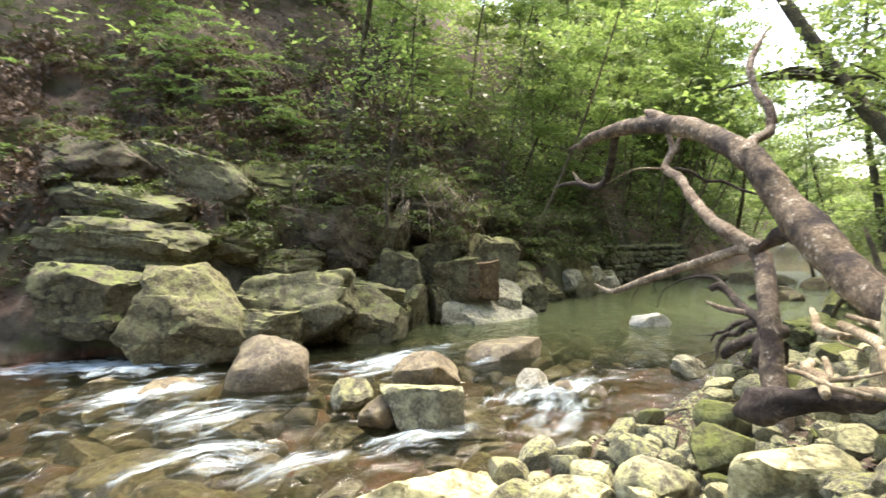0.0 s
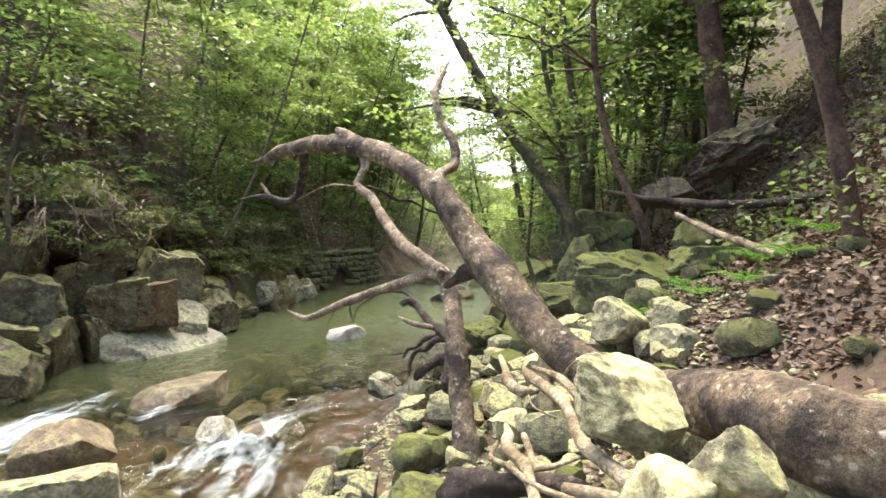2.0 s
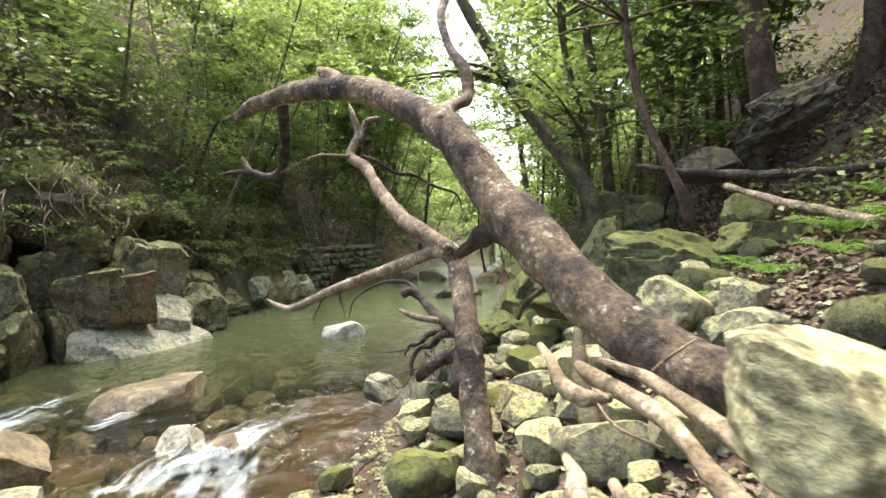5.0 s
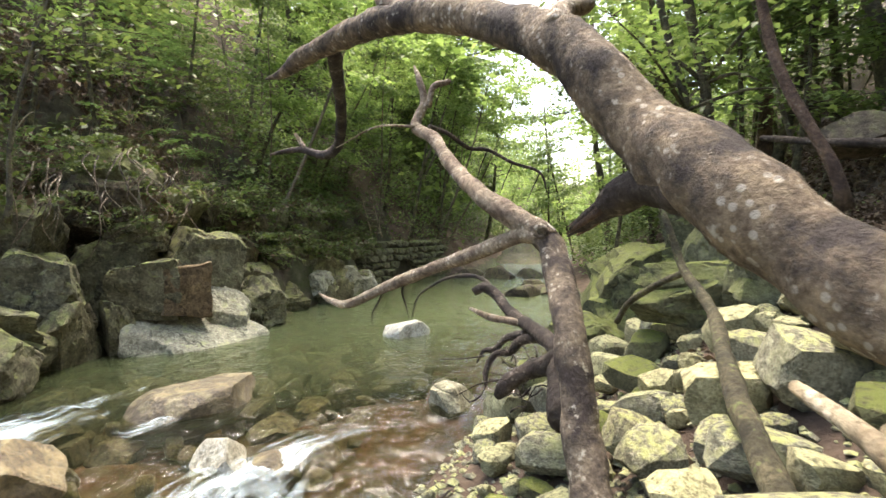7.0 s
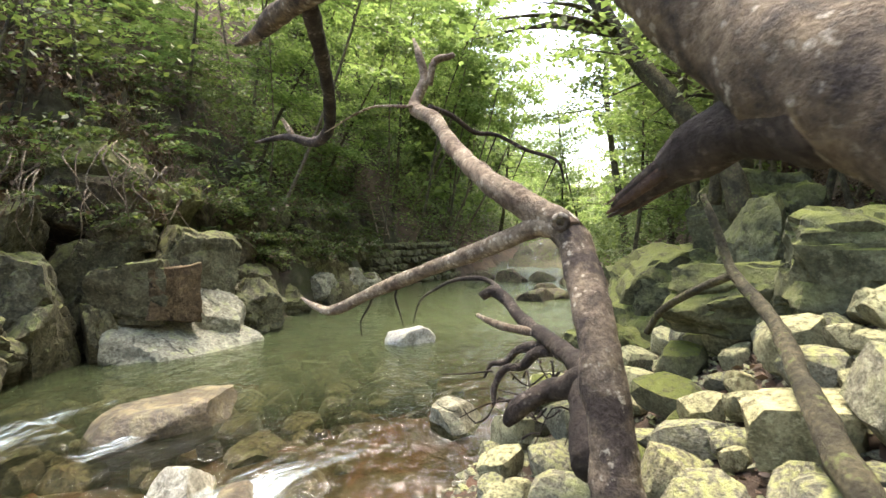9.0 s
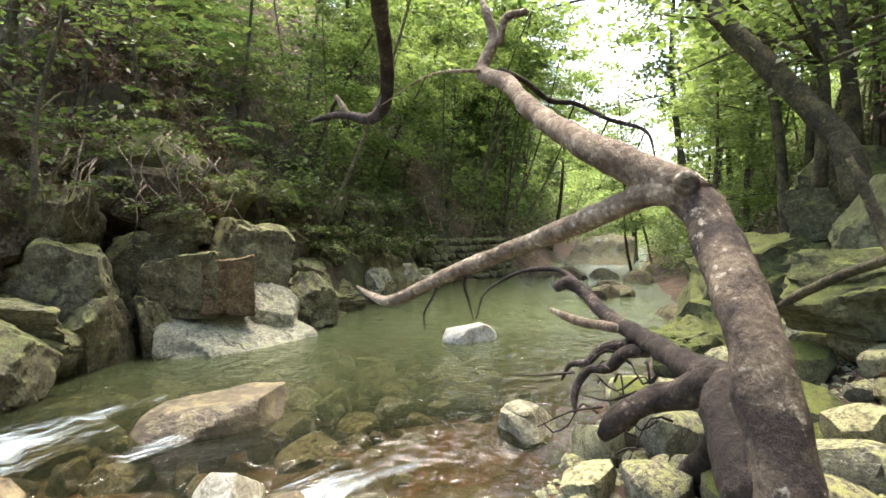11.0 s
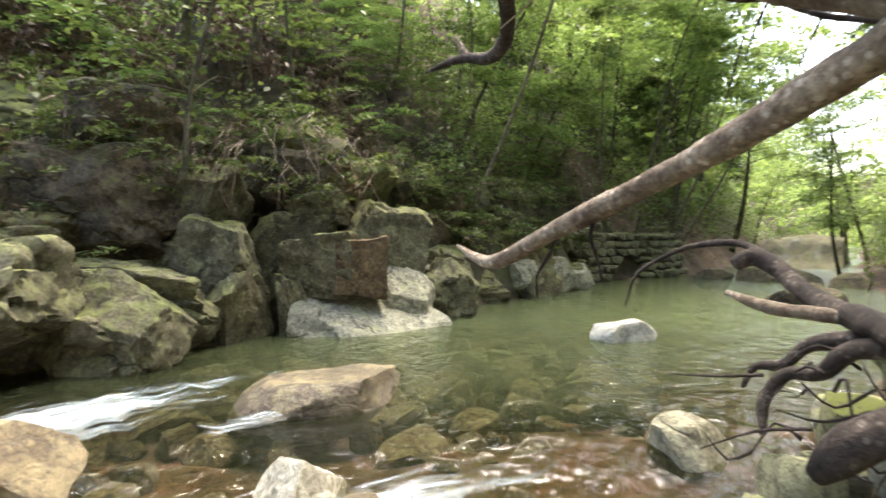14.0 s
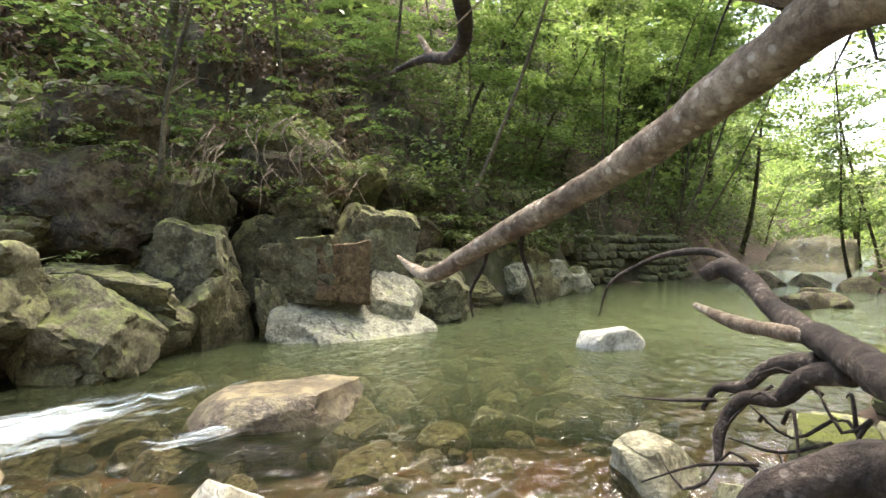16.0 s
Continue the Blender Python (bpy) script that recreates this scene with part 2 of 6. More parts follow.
def water_material():
    m, n, l, b = material("stream_water", 0.05)
    n.remove(b)
    clear = n.new("ShaderNodeBsdfTransparent")
    murk = n.new("ShaderNodeBsdfDiffuse")
    gloss = n.new("ShaderNodeBsdfGlossy")
    gloss.inputs["Roughness"].default_value = 0.035
    clear.inputs["Color"].default_value = (0.67, 0.67, 0.55, 1)
    g = n.new("ShaderNodeNewGeometry")
    pos = n.new("ShaderNodeSeparateXYZ")
    l.new(g.outputs["Position"], pos.inputs[0])
    # silt makes the still pool greener and less clear than the riffle
    pool = n.new("ShaderNodeMapRange")
    for k, v in (("From Min", 8.0), ("From Max", 13.0), ("To Min", 0.03), ("To Max", 0.62)):
        pool.inputs[k].default_value = v
    l.new(pos.outputs["Y"], pool.inputs["Value"])
    murk.inputs["Color"].default_value = (0.105, 0.13, 0.06, 1)
    a = n.new("ShaderNodeMixShader")
    l.new(pool.outputs[0], a.inputs[0])
    l.new(clear.outputs[0], a.inputs[1])
    l.new(murk.outputs[0], a.inputs[2])
    fr = n.new("ShaderNodeFresnel")
    fr.inputs["IOR"].default_value = 1.33
    c = n.new("ShaderNodeMixShader")
    l.new(fr.outputs[0], c.inputs[0])
    l.new(a.outputs[0], c.inputs[1])
    l.new(gloss.outputs[0], c.inputs[2])
    w1, w2 = noise_node(n, l, 2.6, 3, 0.5, stretch=(1, 0.6, 1)), noise_node(n, l, 9, 3, 0.5, stretch=(1, 0.7, 1))
    k = n.new("ShaderNodeBump")
    k.inputs["Strength"].default_value, k.inputs["Distance"].default_value = 0.9, 0.16
    l.new(math_node(n, l, "ADD", math_node(n, l, "MULTIPLY", w1, 0.7), math_node(n, l, "MULTIPLY", w2, 0.4)), k.inputs["Height"])
    for s in (fr, gloss):
        l.new(k.outputs["Normal"], s.inputs["Normal"])
    l.new(c.outputs[0], n["Material Output"].inputs["Surface"])
    return m


def foam_material():
    m, n, l, b = material("white_water", 0.35, 0.5)
    flow = n.new("ShaderNodeUVMap")
    flow.uv_map = "Flow"

    def streaks(scale, stretch, detail):
        mp, tex = n.new("ShaderNodeMapping"), n.new("ShaderNodeTexNoise")
        mp.inputs["Scale"].default_value = stretch
        tex.inputs["Scale"].default_value, tex.inputs["Detail"].default_value, tex.inputs["Roughness"].default_value = scale, detail, 0.65
        tex.inputs["Distortion"].default_value = 0.6
        l.new(flow.outputs[0], mp.inputs["Vector"])
        l.new(mp.outputs["Vector"], tex.inputs["Vector"])
        return tex.outputs["Fac"]
    coarse, fine = streaks(1.6, (0.55, 1.5, 1), 4), streaks(7, (0.28, 1.5, 1), 5)
    tex = math_node(n, l, "ADD", math_node(n, l, "MULTIPLY", coarse, 0.55), math_node(n, l, "MULTIPLY", fine, 0.45))
    b.inputs["Base Color"].default_value = (0.5, 0.6, 0.63, 1)
    uv = n.new("ShaderNodeUVMap")
    uv.uv_map = "UVMap"
    sp = n.new("ShaderNodeSeparateXYZ")
    l.new(uv.outputs[0], sp.inputs[0])
    # the foam thins out towards the borders of each run
    edge = math_node(n, l, "MULTIPLY", math_node(n, l, "PINGPONG", sp.outputs["Y"], 0.5), 2.0)
    ends = math_node(n, l, "MULTIPLY", math_node(n, l, "PINGPONG", sp.outputs["X"], 0.5), 2.0)
    cover = math_node(n, l, "MULTIPLY", math_node(n, l, "POWER", edge, 0.75), math_node(n, l, "POWER", ends, 0.6))
    ragged = math_node(n, l, "ADD", math_node(n, l, "MULTIPLY", grey(n, l, tex, 0.36, 0.64), 0.62), math_node(n, l, "MULTIPLY", cover, 0.5))
    fac = mixed(n, l, 1.0, grey(n, l, ragged, 0.53, 0.98), (0.8, 0.8, 0.8), "MULTIPLY")
    l.new(fac, b.inputs["Alpha"])
    bump(n, l, b, tex, 0.8, 0.05)
    return m


GROUND, WATER, FOAM = ground_material(), water_material(), foam_material()


# ---- building helpers ----
def mesh_of(name, verts, faces, smooth=True):
    me = bpy.data.meshes.new(name)
    me.from_pydata([tuple(v) for v in verts], [], faces)
    if smooth:
        me.polygons.foreach_set("use_smooth", [True] * len(me.polygons))
    me.update()
    return me


def thing(name, me, mat, label, category, group="", kind="", at=None):
    ob = new(name, me)
    if me and mat:
        me.materials.clear()
        me.materials.append(mat)
    if at is not None:
        ob.matrix_basis = at
    return tagged(ob, label, category, group, kind)


def part(name, me, mat, parent, label=""):
    ob = new(name, me)
    if not me.materials:
        me.materials.append(mat)
    ob.parent = parent
    return tagged(ob, label)


def spline(pts, step):
    """Catmull-Rom through rows of (x, y, z, radius)."""
    p = np.array(pts, float)
    p = np.vstack([2 * p[0] - p[1], p, 2 * p[-1] - p[-2]])
    out = []
    for i in range(1, len(p) - 2):
        a, b, c, d = p[i - 1:i + 3]
        k = max(2, int(np.linalg.norm(c[:3] - b[:3]) / step))
        for s in range(k):
            u = s / k
            out.append(0.5 * (2 * b + (c - a) * u + (2 * a - 5 * b + 4 * c - d) * u * u + (3 * b - a - 3 * c + d) * u ** 3))
    out.append(p[-2])
    return np.array(out)


def tube(pts, sides=10, step=0.06, rough=0.12, seed=0, grain=5.0):
    """Verts and faces of a knobbly tapered limb."""
    c = spline(pts, step)
    c[:, 3] = np.maximum(c[:, 3], 0.0015)
    verts, faces = [], []
    u = None
    for i in range(len(c)):
        t = Vector(c[min(i + 1, len(c) - 1), :3] - c[max(i - 1, 0), :3]).normalized()
        if u is None:
            u = t.orthogonal()
        u = (u - t * u.dot(t)).normalized()
        v = t.cross(u)
        for s in range(sides):
            a = 2 * math.pi * s / sides
            d = u * math.cos(a) + v * math.sin(a)
            q = Vector(c[i, :3]) + d * float(c[i, 3])
            w = noise.noise(q * grain + Vector((seed, 0, 0))) + 0.5 * noise.noise(q * grain * 3)
            verts.append(q + d * float(c[i, 3]) * rough * 2 * w)
    for i in range(len(c) - 1):
        for s in range(sides):
            a, b = i * sides + s, i * sides + (s + 1) % sides
            faces.append((a, b, b + sides, a + sides))
    faces.append(tuple(range(sides - 1, -1, -1)))
    faces.append(tuple(range((len(c) - 1) * sides, len(c) * sides)))
    return verts, faces


def joined(pieces):
    verts, faces = [], []
    for v, f in pieces:
        o = len(verts)
        verts += list(v)
        faces += [tuple(i + o for i in q) for q in f]
    return verts, faces


def leaves(centres, size, rng, upward=0.6, long=1.7, droop=0.25, spread=0.4):
    """Folded leaf blades round the given centres."""
    n = len(centres)
    nrm = rng.normal(size=(n, 3)) * (1 - upward) + np.array([0, 0, 1]) * upward
    nrm /= np.linalg.norm(nrm, axis=1)[:, None]
    d = rng.normal(size=(n, 3))
    d[:, 2] -= droop
    d -= nrm * (d * nrm).sum(1)[:, None]
    d /= np.linalg.norm(d, axis=1)[:, None] + 1e-9
    w = np.cross(nrm, d)
    s = size * (1 - spread + 2 * spread * rng.random(n))[:, None]
    c = np.asarray(centres)
    v = np.empty((n, 4, 3))
    v[:, 0] = c - d * s * long / 2
    v[:, 1] = c + w * s / 2 + nrm * s * 0.12
    v[:, 2] = c + d * s * long / 2 - nrm * s * 0.1
    v[:, 3] = c - w * s / 2 + nrm * s * 0.12
    return v.reshape(-1, 3)


def quads_mesh(name, verts, mat):
    n = len(verts) // 4
    me = bpy.data.meshes.new(name)
    me.vertices.add(len(verts))
    me.vertices.foreach_set("co", np.asarray(verts, np.float32).ravel())
    me.loops.add(4 * n)
    me.loops.foreach_set("vertex_index", np.arange(4 * n, dtype=np.int32))
    me.polygons.add(n)
    me.polygons.foreach_set("loop_start", np.arange(0, 4 * n, 4, dtype=np.int32))
    me.update(calc_edges=True)
    me.validate()
    me.materials.append(mat)
    return me


def rock_mesh(name, size, seed, level=3, cuts=11, rough=0.05, squareness=0.0, steps=0.0):
    """A broken stone: a ball cut flat by random planes, its edges worn by noise. Its base is at z = -0.5 of its height."""
    r = random.Random(seed)
    bm = bmesh.new()
    bmesh.ops.create_icosphere(bm, subdivisions=level, radius=1.0)
    planes = []
    for i in range(cuts):
        nv = Vector((r.gauss(0, 1), r.gauss(0, 1), r.gauss(0, 0.8))).normalized()
        planes.append((nv, r.uniform(0.55, 0.85)))
    if squareness:
        for ax in ((1, 0, 0), (-1, 0, 0), (0, 1, 0), (0, -1, 0), (0, 0, 1), (0, 0, -1)):
            nv = (Vector(ax) + Vector((r.gauss(0, 1), r.gauss(0, 1), r.gauss(0, 1))) * 0.1).normalized()
            planes.append((nv, 1 - 0.42 * squareness))
    for v in bm.verts:
        for _ in range(2):
            for nv, d in planes:
                over = v.co.dot(nv) - d
                if over > 0:
                    v.co -= nv * over
        p = v.co * 1.6 + Vector((seed * 3.1, 0, 0))
        v.co *= 1 + rough * (noise.noise(p * 1.5) + 0.6 * noise.noise(p * 4)) * 1.4
        if steps:
            # joints split the face into small blocks that stand out unevenly
            q = p * 1.1 + noise.noise_vector(p * 1.3) * 0.2
            near = noise.voronoi(Vector((q.x, q.y, q.z * 1.6)))
            gap = near[0][1] - near[0][0]
            v.co *= 1 + steps * (noise.cell(near[1][0] * 9.7) - 0.5) - steps * 0.6 * max(0.0, 1 - gap / 0.09)
    xs = [[v.co[i] for v in bm.verts] for i in range(3)]
    lo, hi = [min(a) for a in xs], [max(a) for a in xs]
    for v in bm.verts:
        v.co = Vector([((v.co[i] - lo[i]) / (hi[i] - lo[i]) - 0.5) * size[i] for i in range(3)])
    me = bpy.data.meshes.new(name)
    bm.to_mesh(me)
    bm.free()
    me.polygons.foreach_set("use_smooth", [True] * len(me.polygons))
    me.set_sharp_from_angle(angle=radians(28))
    return me


# ---- the valley ----
LEFT_BANK = np.array([(-60, -8), (-30, 2), (-12, 6.2), (-7.3, 7.6), (-5, 8.3), (-3.4, 8.6), (-2.8, 10.1), (-2.0, 11.2), (-1.3, 12.1), (0.4, 13.1), (1.4, 14.6), (2.67, 16.3), (4.4, 19.6), (6.9, 21.7), (8.7, 24), (15, 34), (24, 50), (60, 90)], float)
RIGHT_BANK = np.array([(-60, -30), (-12, -5), (-3, 1.2), (-0.6, 3.6), (0.1, 4.4), (1.0, 5.3), (1.7, 6.0), (2.3, 6.8), (3.1, 7.6), (4.6, 9.3), (6.1, 11.2), (8.5, 14.5), (10.3, 18), (12.0, 22), (18, 31), (27, 46), (63, 84)], float)


def across(line, x, y):
    """Signed distance from a bank line: positive to its left."""
    best = np.full(np.shape(x), 1e9)
    sign = np.ones(np.shape(x))
    for (ax, ay), (bx, by) in zip(line[:-1], line[1:]):
        dx, dy = bx - ax, by - ay
        u = np.clip(((x - ax) * dx + (y - ay) * dy) / (dx * dx + dy * dy), 0, 1)
        d = np.hypot(x - ax - u * dx, y - ay - u * dy)
        s = np.sign(dx * (y - ay) - dy * (x - ax))
        sign = np.where(d < best, s, sign)
        best = np.minimum(best, d)
    return best * np.where(sign == 0, 1, sign)


def lattice(x, y, scale, seed):
    """Smooth value noise on arrays."""
    xs, ys = x * scale + seed * 17.3, y * scale + seed * 5.7
    xi, yi = np.floor(xs).astype(int), np.floor(ys).astype(int)
    fx, fy = xs - xi, ys - yi
    fx, fy = fx * fx * (3 - 2 * fx), fy * fy * (3 - 2 * fy)

    def h(a, b):
        v = np.sin(a * 127.1 + b * 311.7 + seed * 74.7) * 43758.5453
        return v - np.floor(v)
    return (h(xi, yi) * (1 - fx) + h(xi + 1, yi) * fx) * (1 - fy) + (h(xi, yi + 1) * (1 - fx) + h(xi + 1, yi + 1) * fx) * fy


def blocks(x, y, scale, seed):
    """Jointed rock: cells of flat tilted tops at heights of their own, about -0.5 to 0.5."""
    xs, ys = x * scale, y * scale * 1.25
    xi, yi = np.floor(xs), np.floor(ys)
    best, out = np.full(np.shape(x), 9.0), np.zeros(np.shape(x))

    def h(a, b, k):
        v = np.sin(a * 12.9898 + b * 78.233 + (seed + k) * 37.7) * 43758.5453
        return v - np.floor(v)
    for ox in (-1, 0, 1):
        for oy in (-1, 0, 1):
            a, b = xi + ox, yi + oy
            dx, dy = xs - a - h(a, b, 0), ys - b - h(a, b, 1)
            d = np.abs(dx) + np.abs(dy) * 0.8 + 0.3 * np.hypot(dx, dy)
            z = h(a, b, 2) - 0.5 + (h(a, b, 3) - 0.5) * dx * 0.8 + (h(a, b, 4) - 0.5) * dy * 0.8
            out = np.where(d < best, z, out)
            best = np.minimum(best, d)
    return out


def water_level(x, y):
    """The pool is level; the riffle drops away downstream."""
    return -0.32 * np.clip((7.6 - y + 0.25 * x) / 4.0, 0, 1) - 0.4 * np.clip((-x - 3.0) / 12, 0, 2)


def height(x, y):
    x, y = np.asarray(x, float), np.asarray(y, float)
    dl, dr = across(LEFT_BANK, x, y), -across(RIGHT_BANK, x, y)
    n1, n2, n3 = lattice(x, y, 0.45, 1) - 0.5, lattice(x, y, 1.3, 2) - 0.5, lattice(x, y, 3.4, 3) - 0.5
    inside = np.minimum(-dl, -dr)
    bed = -0.05 - 0.9 * np.clip(inside / 2.6, 0, 1) * np.clip((y - 6.5) / 5, 0.33, 1) + 0.16 * n2 + 0.12 * n3
    rocky = np.clip((24 - y) / 6, 0.25, 1)
    dw = np.maximum(0, dl - 0.3 + 0.4 * n1 + 0.2 * n2 * rocky)
    ledge = np.interp(dw, [0, 0.12, 0.3, 1.0, 1.15, 1.5, 2.2, 4, 9, 30, 70], [0, 0.5, 0.72, 0.95, 1.6, 2.2, 2.7, 4.6, 9.5, 26, 52])
    amount = rocky * np.clip(dw * 3, 0, 1) * np.clip((8 - dw) / 4, 0.15, 1)
    ledge = ledge + amount * (blocks(x, y, 1.1, 4) * 0.8 + blocks(x, y, 2.6, 5) * 0.4) + 0.2 * n2 + 0.12 * n3
    f = np.clip(0.55 + 0.3 * (x - 0.25 * np.minimum(0, y - 2.5)), 0.5, 1.8)
    bar = np.interp(np.maximum(dr, 0), [0, 0.35, 1, 2, 3, 4.5, 6, 9, 30, 70], [0, 0.04, 0.15, 0.5, 0.8, 1.25, 2.1, 4.2, 19, 42]) * (f + (1.6 - f) * np.clip((dr - 5) / 4, 0, 1))
    bar = bar + 0.14 * n2 * np.clip(dr, 0, 1) + 0.06 * n3 + 0.28 * np.exp(-((x - 2.0) ** 2 + (y - 1.9) ** 2) / 0.5)
    bed = bed + water_level(x, y)
    return np.where(dl > 0, np.where(dw > 0, np.maximum(ledge, bed), bed), np.where(dr > 0, np.maximum(bar, bed), bed))


def ground_z(x, y):
    return float(height(np.array([x]), np.array([y]))[0])


def sheet(name, xs, ys, fz, mat):
    gx, gy = np.meshgrid(xs, ys)
    gz = fz(gx, gy)
    nx, ny = len(xs), len(ys)
    idx = np.arange(nx * ny).reshape(ny, nx)
    f = np.stack([idx[:-1, :-1], idx[:-1, 1:], idx[1:, 1:], idx[1:, :-1]], -1).reshape(-1, 4)
    me = bpy.data.meshes.new(name)
    me.from_pydata(np.stack([gx, gy, gz], -1).reshape(-1, 3).tolist(), [], f.tolist())
    me.polygons.foreach_set("use_smooth", [True] * len(me.polygons))
    me.materials.append(mat)
    return me


axis_x = np.concatenate([np.linspace(-70, -10, 40)[:-1], np.linspace(-10, 5, 215)[:-1], np.linspace(5, 12, 60)[:-1], np.linspace(12, 90, 50)])
axis_y = np.concatenate([np.linspace(-40, -4, 24)[:-1], np.linspace(-4, 7.5, 110)[:-1], np.linspace(7.5, 18, 150)[:-1], np.linspace(18, 22, 30)[:-1], np.linspace(22, 100, 50)])
thing("ground", sheet("ground", axis_x, axis_y, height, GROUND), None, "forest valley floor with rocky banks, soil and stream bed", "ground", kind="structure")


def water_z(x, y):
    w = water_level(x, y)
    fast = np.clip((8.2 - y + 0.3 * x) / 2.5, 0.12, 1)
    return w + fast * (0.09 * (lattice(x, y, 2.1, 6) - 0.5) + 0.05 * (lattice(x, y, 5.5, 7) - 0.5))


thing("water", sheet("water", np.concatenate([np.linspace(-60, -8, 30)[:-1], np.linspace(-8, 8, 150)[:-1], np.linspace(8, 60, 40)]), np.concatenate([np.linspace(-30, 2, 20)[:-1], np.linspace(2, 14, 120)[:-1], np.linspace(14, 80, 60)]), water_z, WATER), None, "clear greenish stream water over a stony bed", "water", kind="structure")

# ---- the dead trees ----
def limb_part(name, pts, parent, mat, sides=14, rough=0.1, seed=0, step=0.05, label="", grain=5.0):
    v, f = tube(pts, sides, step, rough, seed, grain)
    return part(name, mesh_of(name, v, f), mat, parent, label)


fallen = thing("fallen_tree", None, None, "dead fallen tree lying on the bank and arching over the stream", "tree")
limb_part("trunk", [(2.9, -0.6, 1.62, 0.18), (2.3, 0.6, 1.63, 0.165), (1.95, 1.5, 1.65, 0.15), (1.99, 1.87, 1.64, 0.148), (2.09, 2.3, 1.55, 0.125), (2.1, 2.78, 1.51, 0.108), (2.03, 3.2, 1.655, 0.11), (2.02, 3.46, 1.8, 0.116), (2.0, 3.74, 1.99, 0.128), (1.97, 3.99, 2.17, 0.112), (1.92, 4.17, 2.37, 0.104), (1.88, 4.38, 2.55, 0.1), (1.81, 4.76, 2.74, 0.092), (1.69, 5.19, 2.92, 0.09), (1.51, 5.64, 3.03, 0.09), (1.33, 6.18, 3.09, 0.078), (1.1, 6.63, 3.06, 0.065), (0.98, 6.83, 3.0, 0.04), (0.85, 6.98, 2.98, 0.008)], fallen, BARK_DEAD, 20, 0.09, 3, 0.035)
limb_part("broken_stub", [(2.0, 3.8, 2.0, 0.095), (1.98, 4.0, 1.98, 0.066), (1.965, 4.14, 1.94, 0.055), (1.935, 4.27, 1.86, 0.03)], fallen, BARK_ROOT, 12, 0.22, 5, 0.03, "splintered dark broken branch stub")
for k in range(7):
    a = k * 0.9
    dx, dz = 0.026 * math.cos(a), 0.026 * math.sin(a)
    limb_part("splinter", [(1.965 + dx, 4.12, 1.945 + dz, 0.022), (1.945 + dx, 4.24, 1.885 + dz * 0.9, 0.015), (1.92 + dx * 0.8, 4.31 + 0.02 * (k % 3), 1.835 + dz * 0.7, 0.003)], fallen, BARK_ROOT if k % 2 else BARK_CEDAR, 7, 0.25, 80 + k, 0.025)
limb_part("bump", [(1.6, 5.45, 3.02, 0.08), (1.5, 5.66, 3.13, 0.05), (1.46, 5.72, 3.18, 0.02)], fallen, BARK_PALE, 10, 0.2, 2, 0.03)
limb_part("hanging_branch", [(1.29, 6.36, 3.04, 0.052), (1.39, 6.93, 2.98, 0.050), (1.52, 7.75, 2.85, 0.050), (1.55, 8.28, 2.68, 0.050), (1.43, 8.55, 2.61, 0.046), (1.20, 8.82, 2.70, 0.038), (0.89, 9.04, 2.66, 0.012)], fallen, BARK_ROOT, 10, 0.12, 7, 0.04)
limb_part("spur", [(1.25, 8.77, 2.70, 0.03), (1.20, 8.82, 2.80, 0.025), (1.15, 8.82, 2.88, 0.012)], fallen, BARK_PALE, 8, 0.15, 8, 0.03)
limb_part("upper_branch", [(1.86, 4.34, 2.56, 0.06), (1.92, 4.41, 2.68, 0.045), (2.08, 4.5, 2.76, 0.04), (2.11, 4.58, 2.95, 0.036), (2.06, 4.68, 3.1, 0.032), (2.05, 4.8, 3.35, 0.028), (2.2, 4.95, 3.6, 0.02), (2.3, 5.02, 3.74, 0.008)], fallen, BARK_PALE, 10, 0.14, 9, 0.04)

snag = thing("forked_snag", None, None, "dead forked tree rooted at the water's edge with mottled bark", "tree")
limb_part("trunk", [(2.24, 4.56, 0.15, 0.131), (2.27, 4.66, 0.45, 0.107), (2.33, 4.87, 0.75, 0.097), (2.37, 5.02, 1.05, 0.092), (2.40, 5.15, 1.31, 0.089), (2.47, 5.34, 1.50, 0.085), (2.53, 5.57, 1.72, 0.090), (2.47, 5.72, 1.84, 0.083), (2.40, 5.87, 1.92, 0.050)], snag, BARK_GREY, 18, 0.1, 11, 0.035)
limb_part("upper_limb", [(2.53, 5.57, 1.76, 0.070), (2.47, 5.72, 1.84, 0.078), (2.40, 5.87, 1.92, 0.075), (2.30, 6.21, 2.09, 0.066), (2.29, 6.81, 2.36, 0.062), (2.28, 7.25, 2.63, 0.058), (2.20, 7.58, 2.80, 0.055), (2.29, 7.61, 3.03, 0.040), (2.26, 7.67, 3.25, 0.034), (2.23, 7.75, 3.41, 0.012)], snag, BARK_PALE, 16, 0.1, 17, 0.035, "bleached upper limb")
limb_part("side_limb", [(2.50, 5.62, 1.80, 0.073), (2.43, 5.78, 1.80, 0.062), (2.33, 6.05, 1.71, 0.053), (2.12, 6.55, 1.55, 0.050), (1.78, 6.93, 1.36, 0.045), (1.50, 7.19, 1.19, 0.040), (1.37, 7.35, 1.20, 0.026), (1.27, 7.45, 1.26, 0.007)], snag, BARK_PALE, 12, 0.1, 12, 0.04)
limb_part("knot_ring", [(2.414, 5.571, 1.821, 0.015), (2.418, 5.564, 1.840, 0.015), (2.431, 5.553, 1.853, 0.015), (2.448, 5.541, 1.853, 0.015), (2.463, 5.533, 1.840, 0.015), (2.470, 5.532, 1.821, 0.015), (2.467, 5.538, 1.801, 0.015), (2.454, 5.549, 1.789, 0.015), (2.436, 5.561, 1.789, 0.015), (2.421, 5.569, 1.801, 0.015), (2.414, 5.571, 1.821, 0.015)], snag, BARK_GREY, 10, 0.2, 13, 0.012, "swollen bark ring round a knot hole")
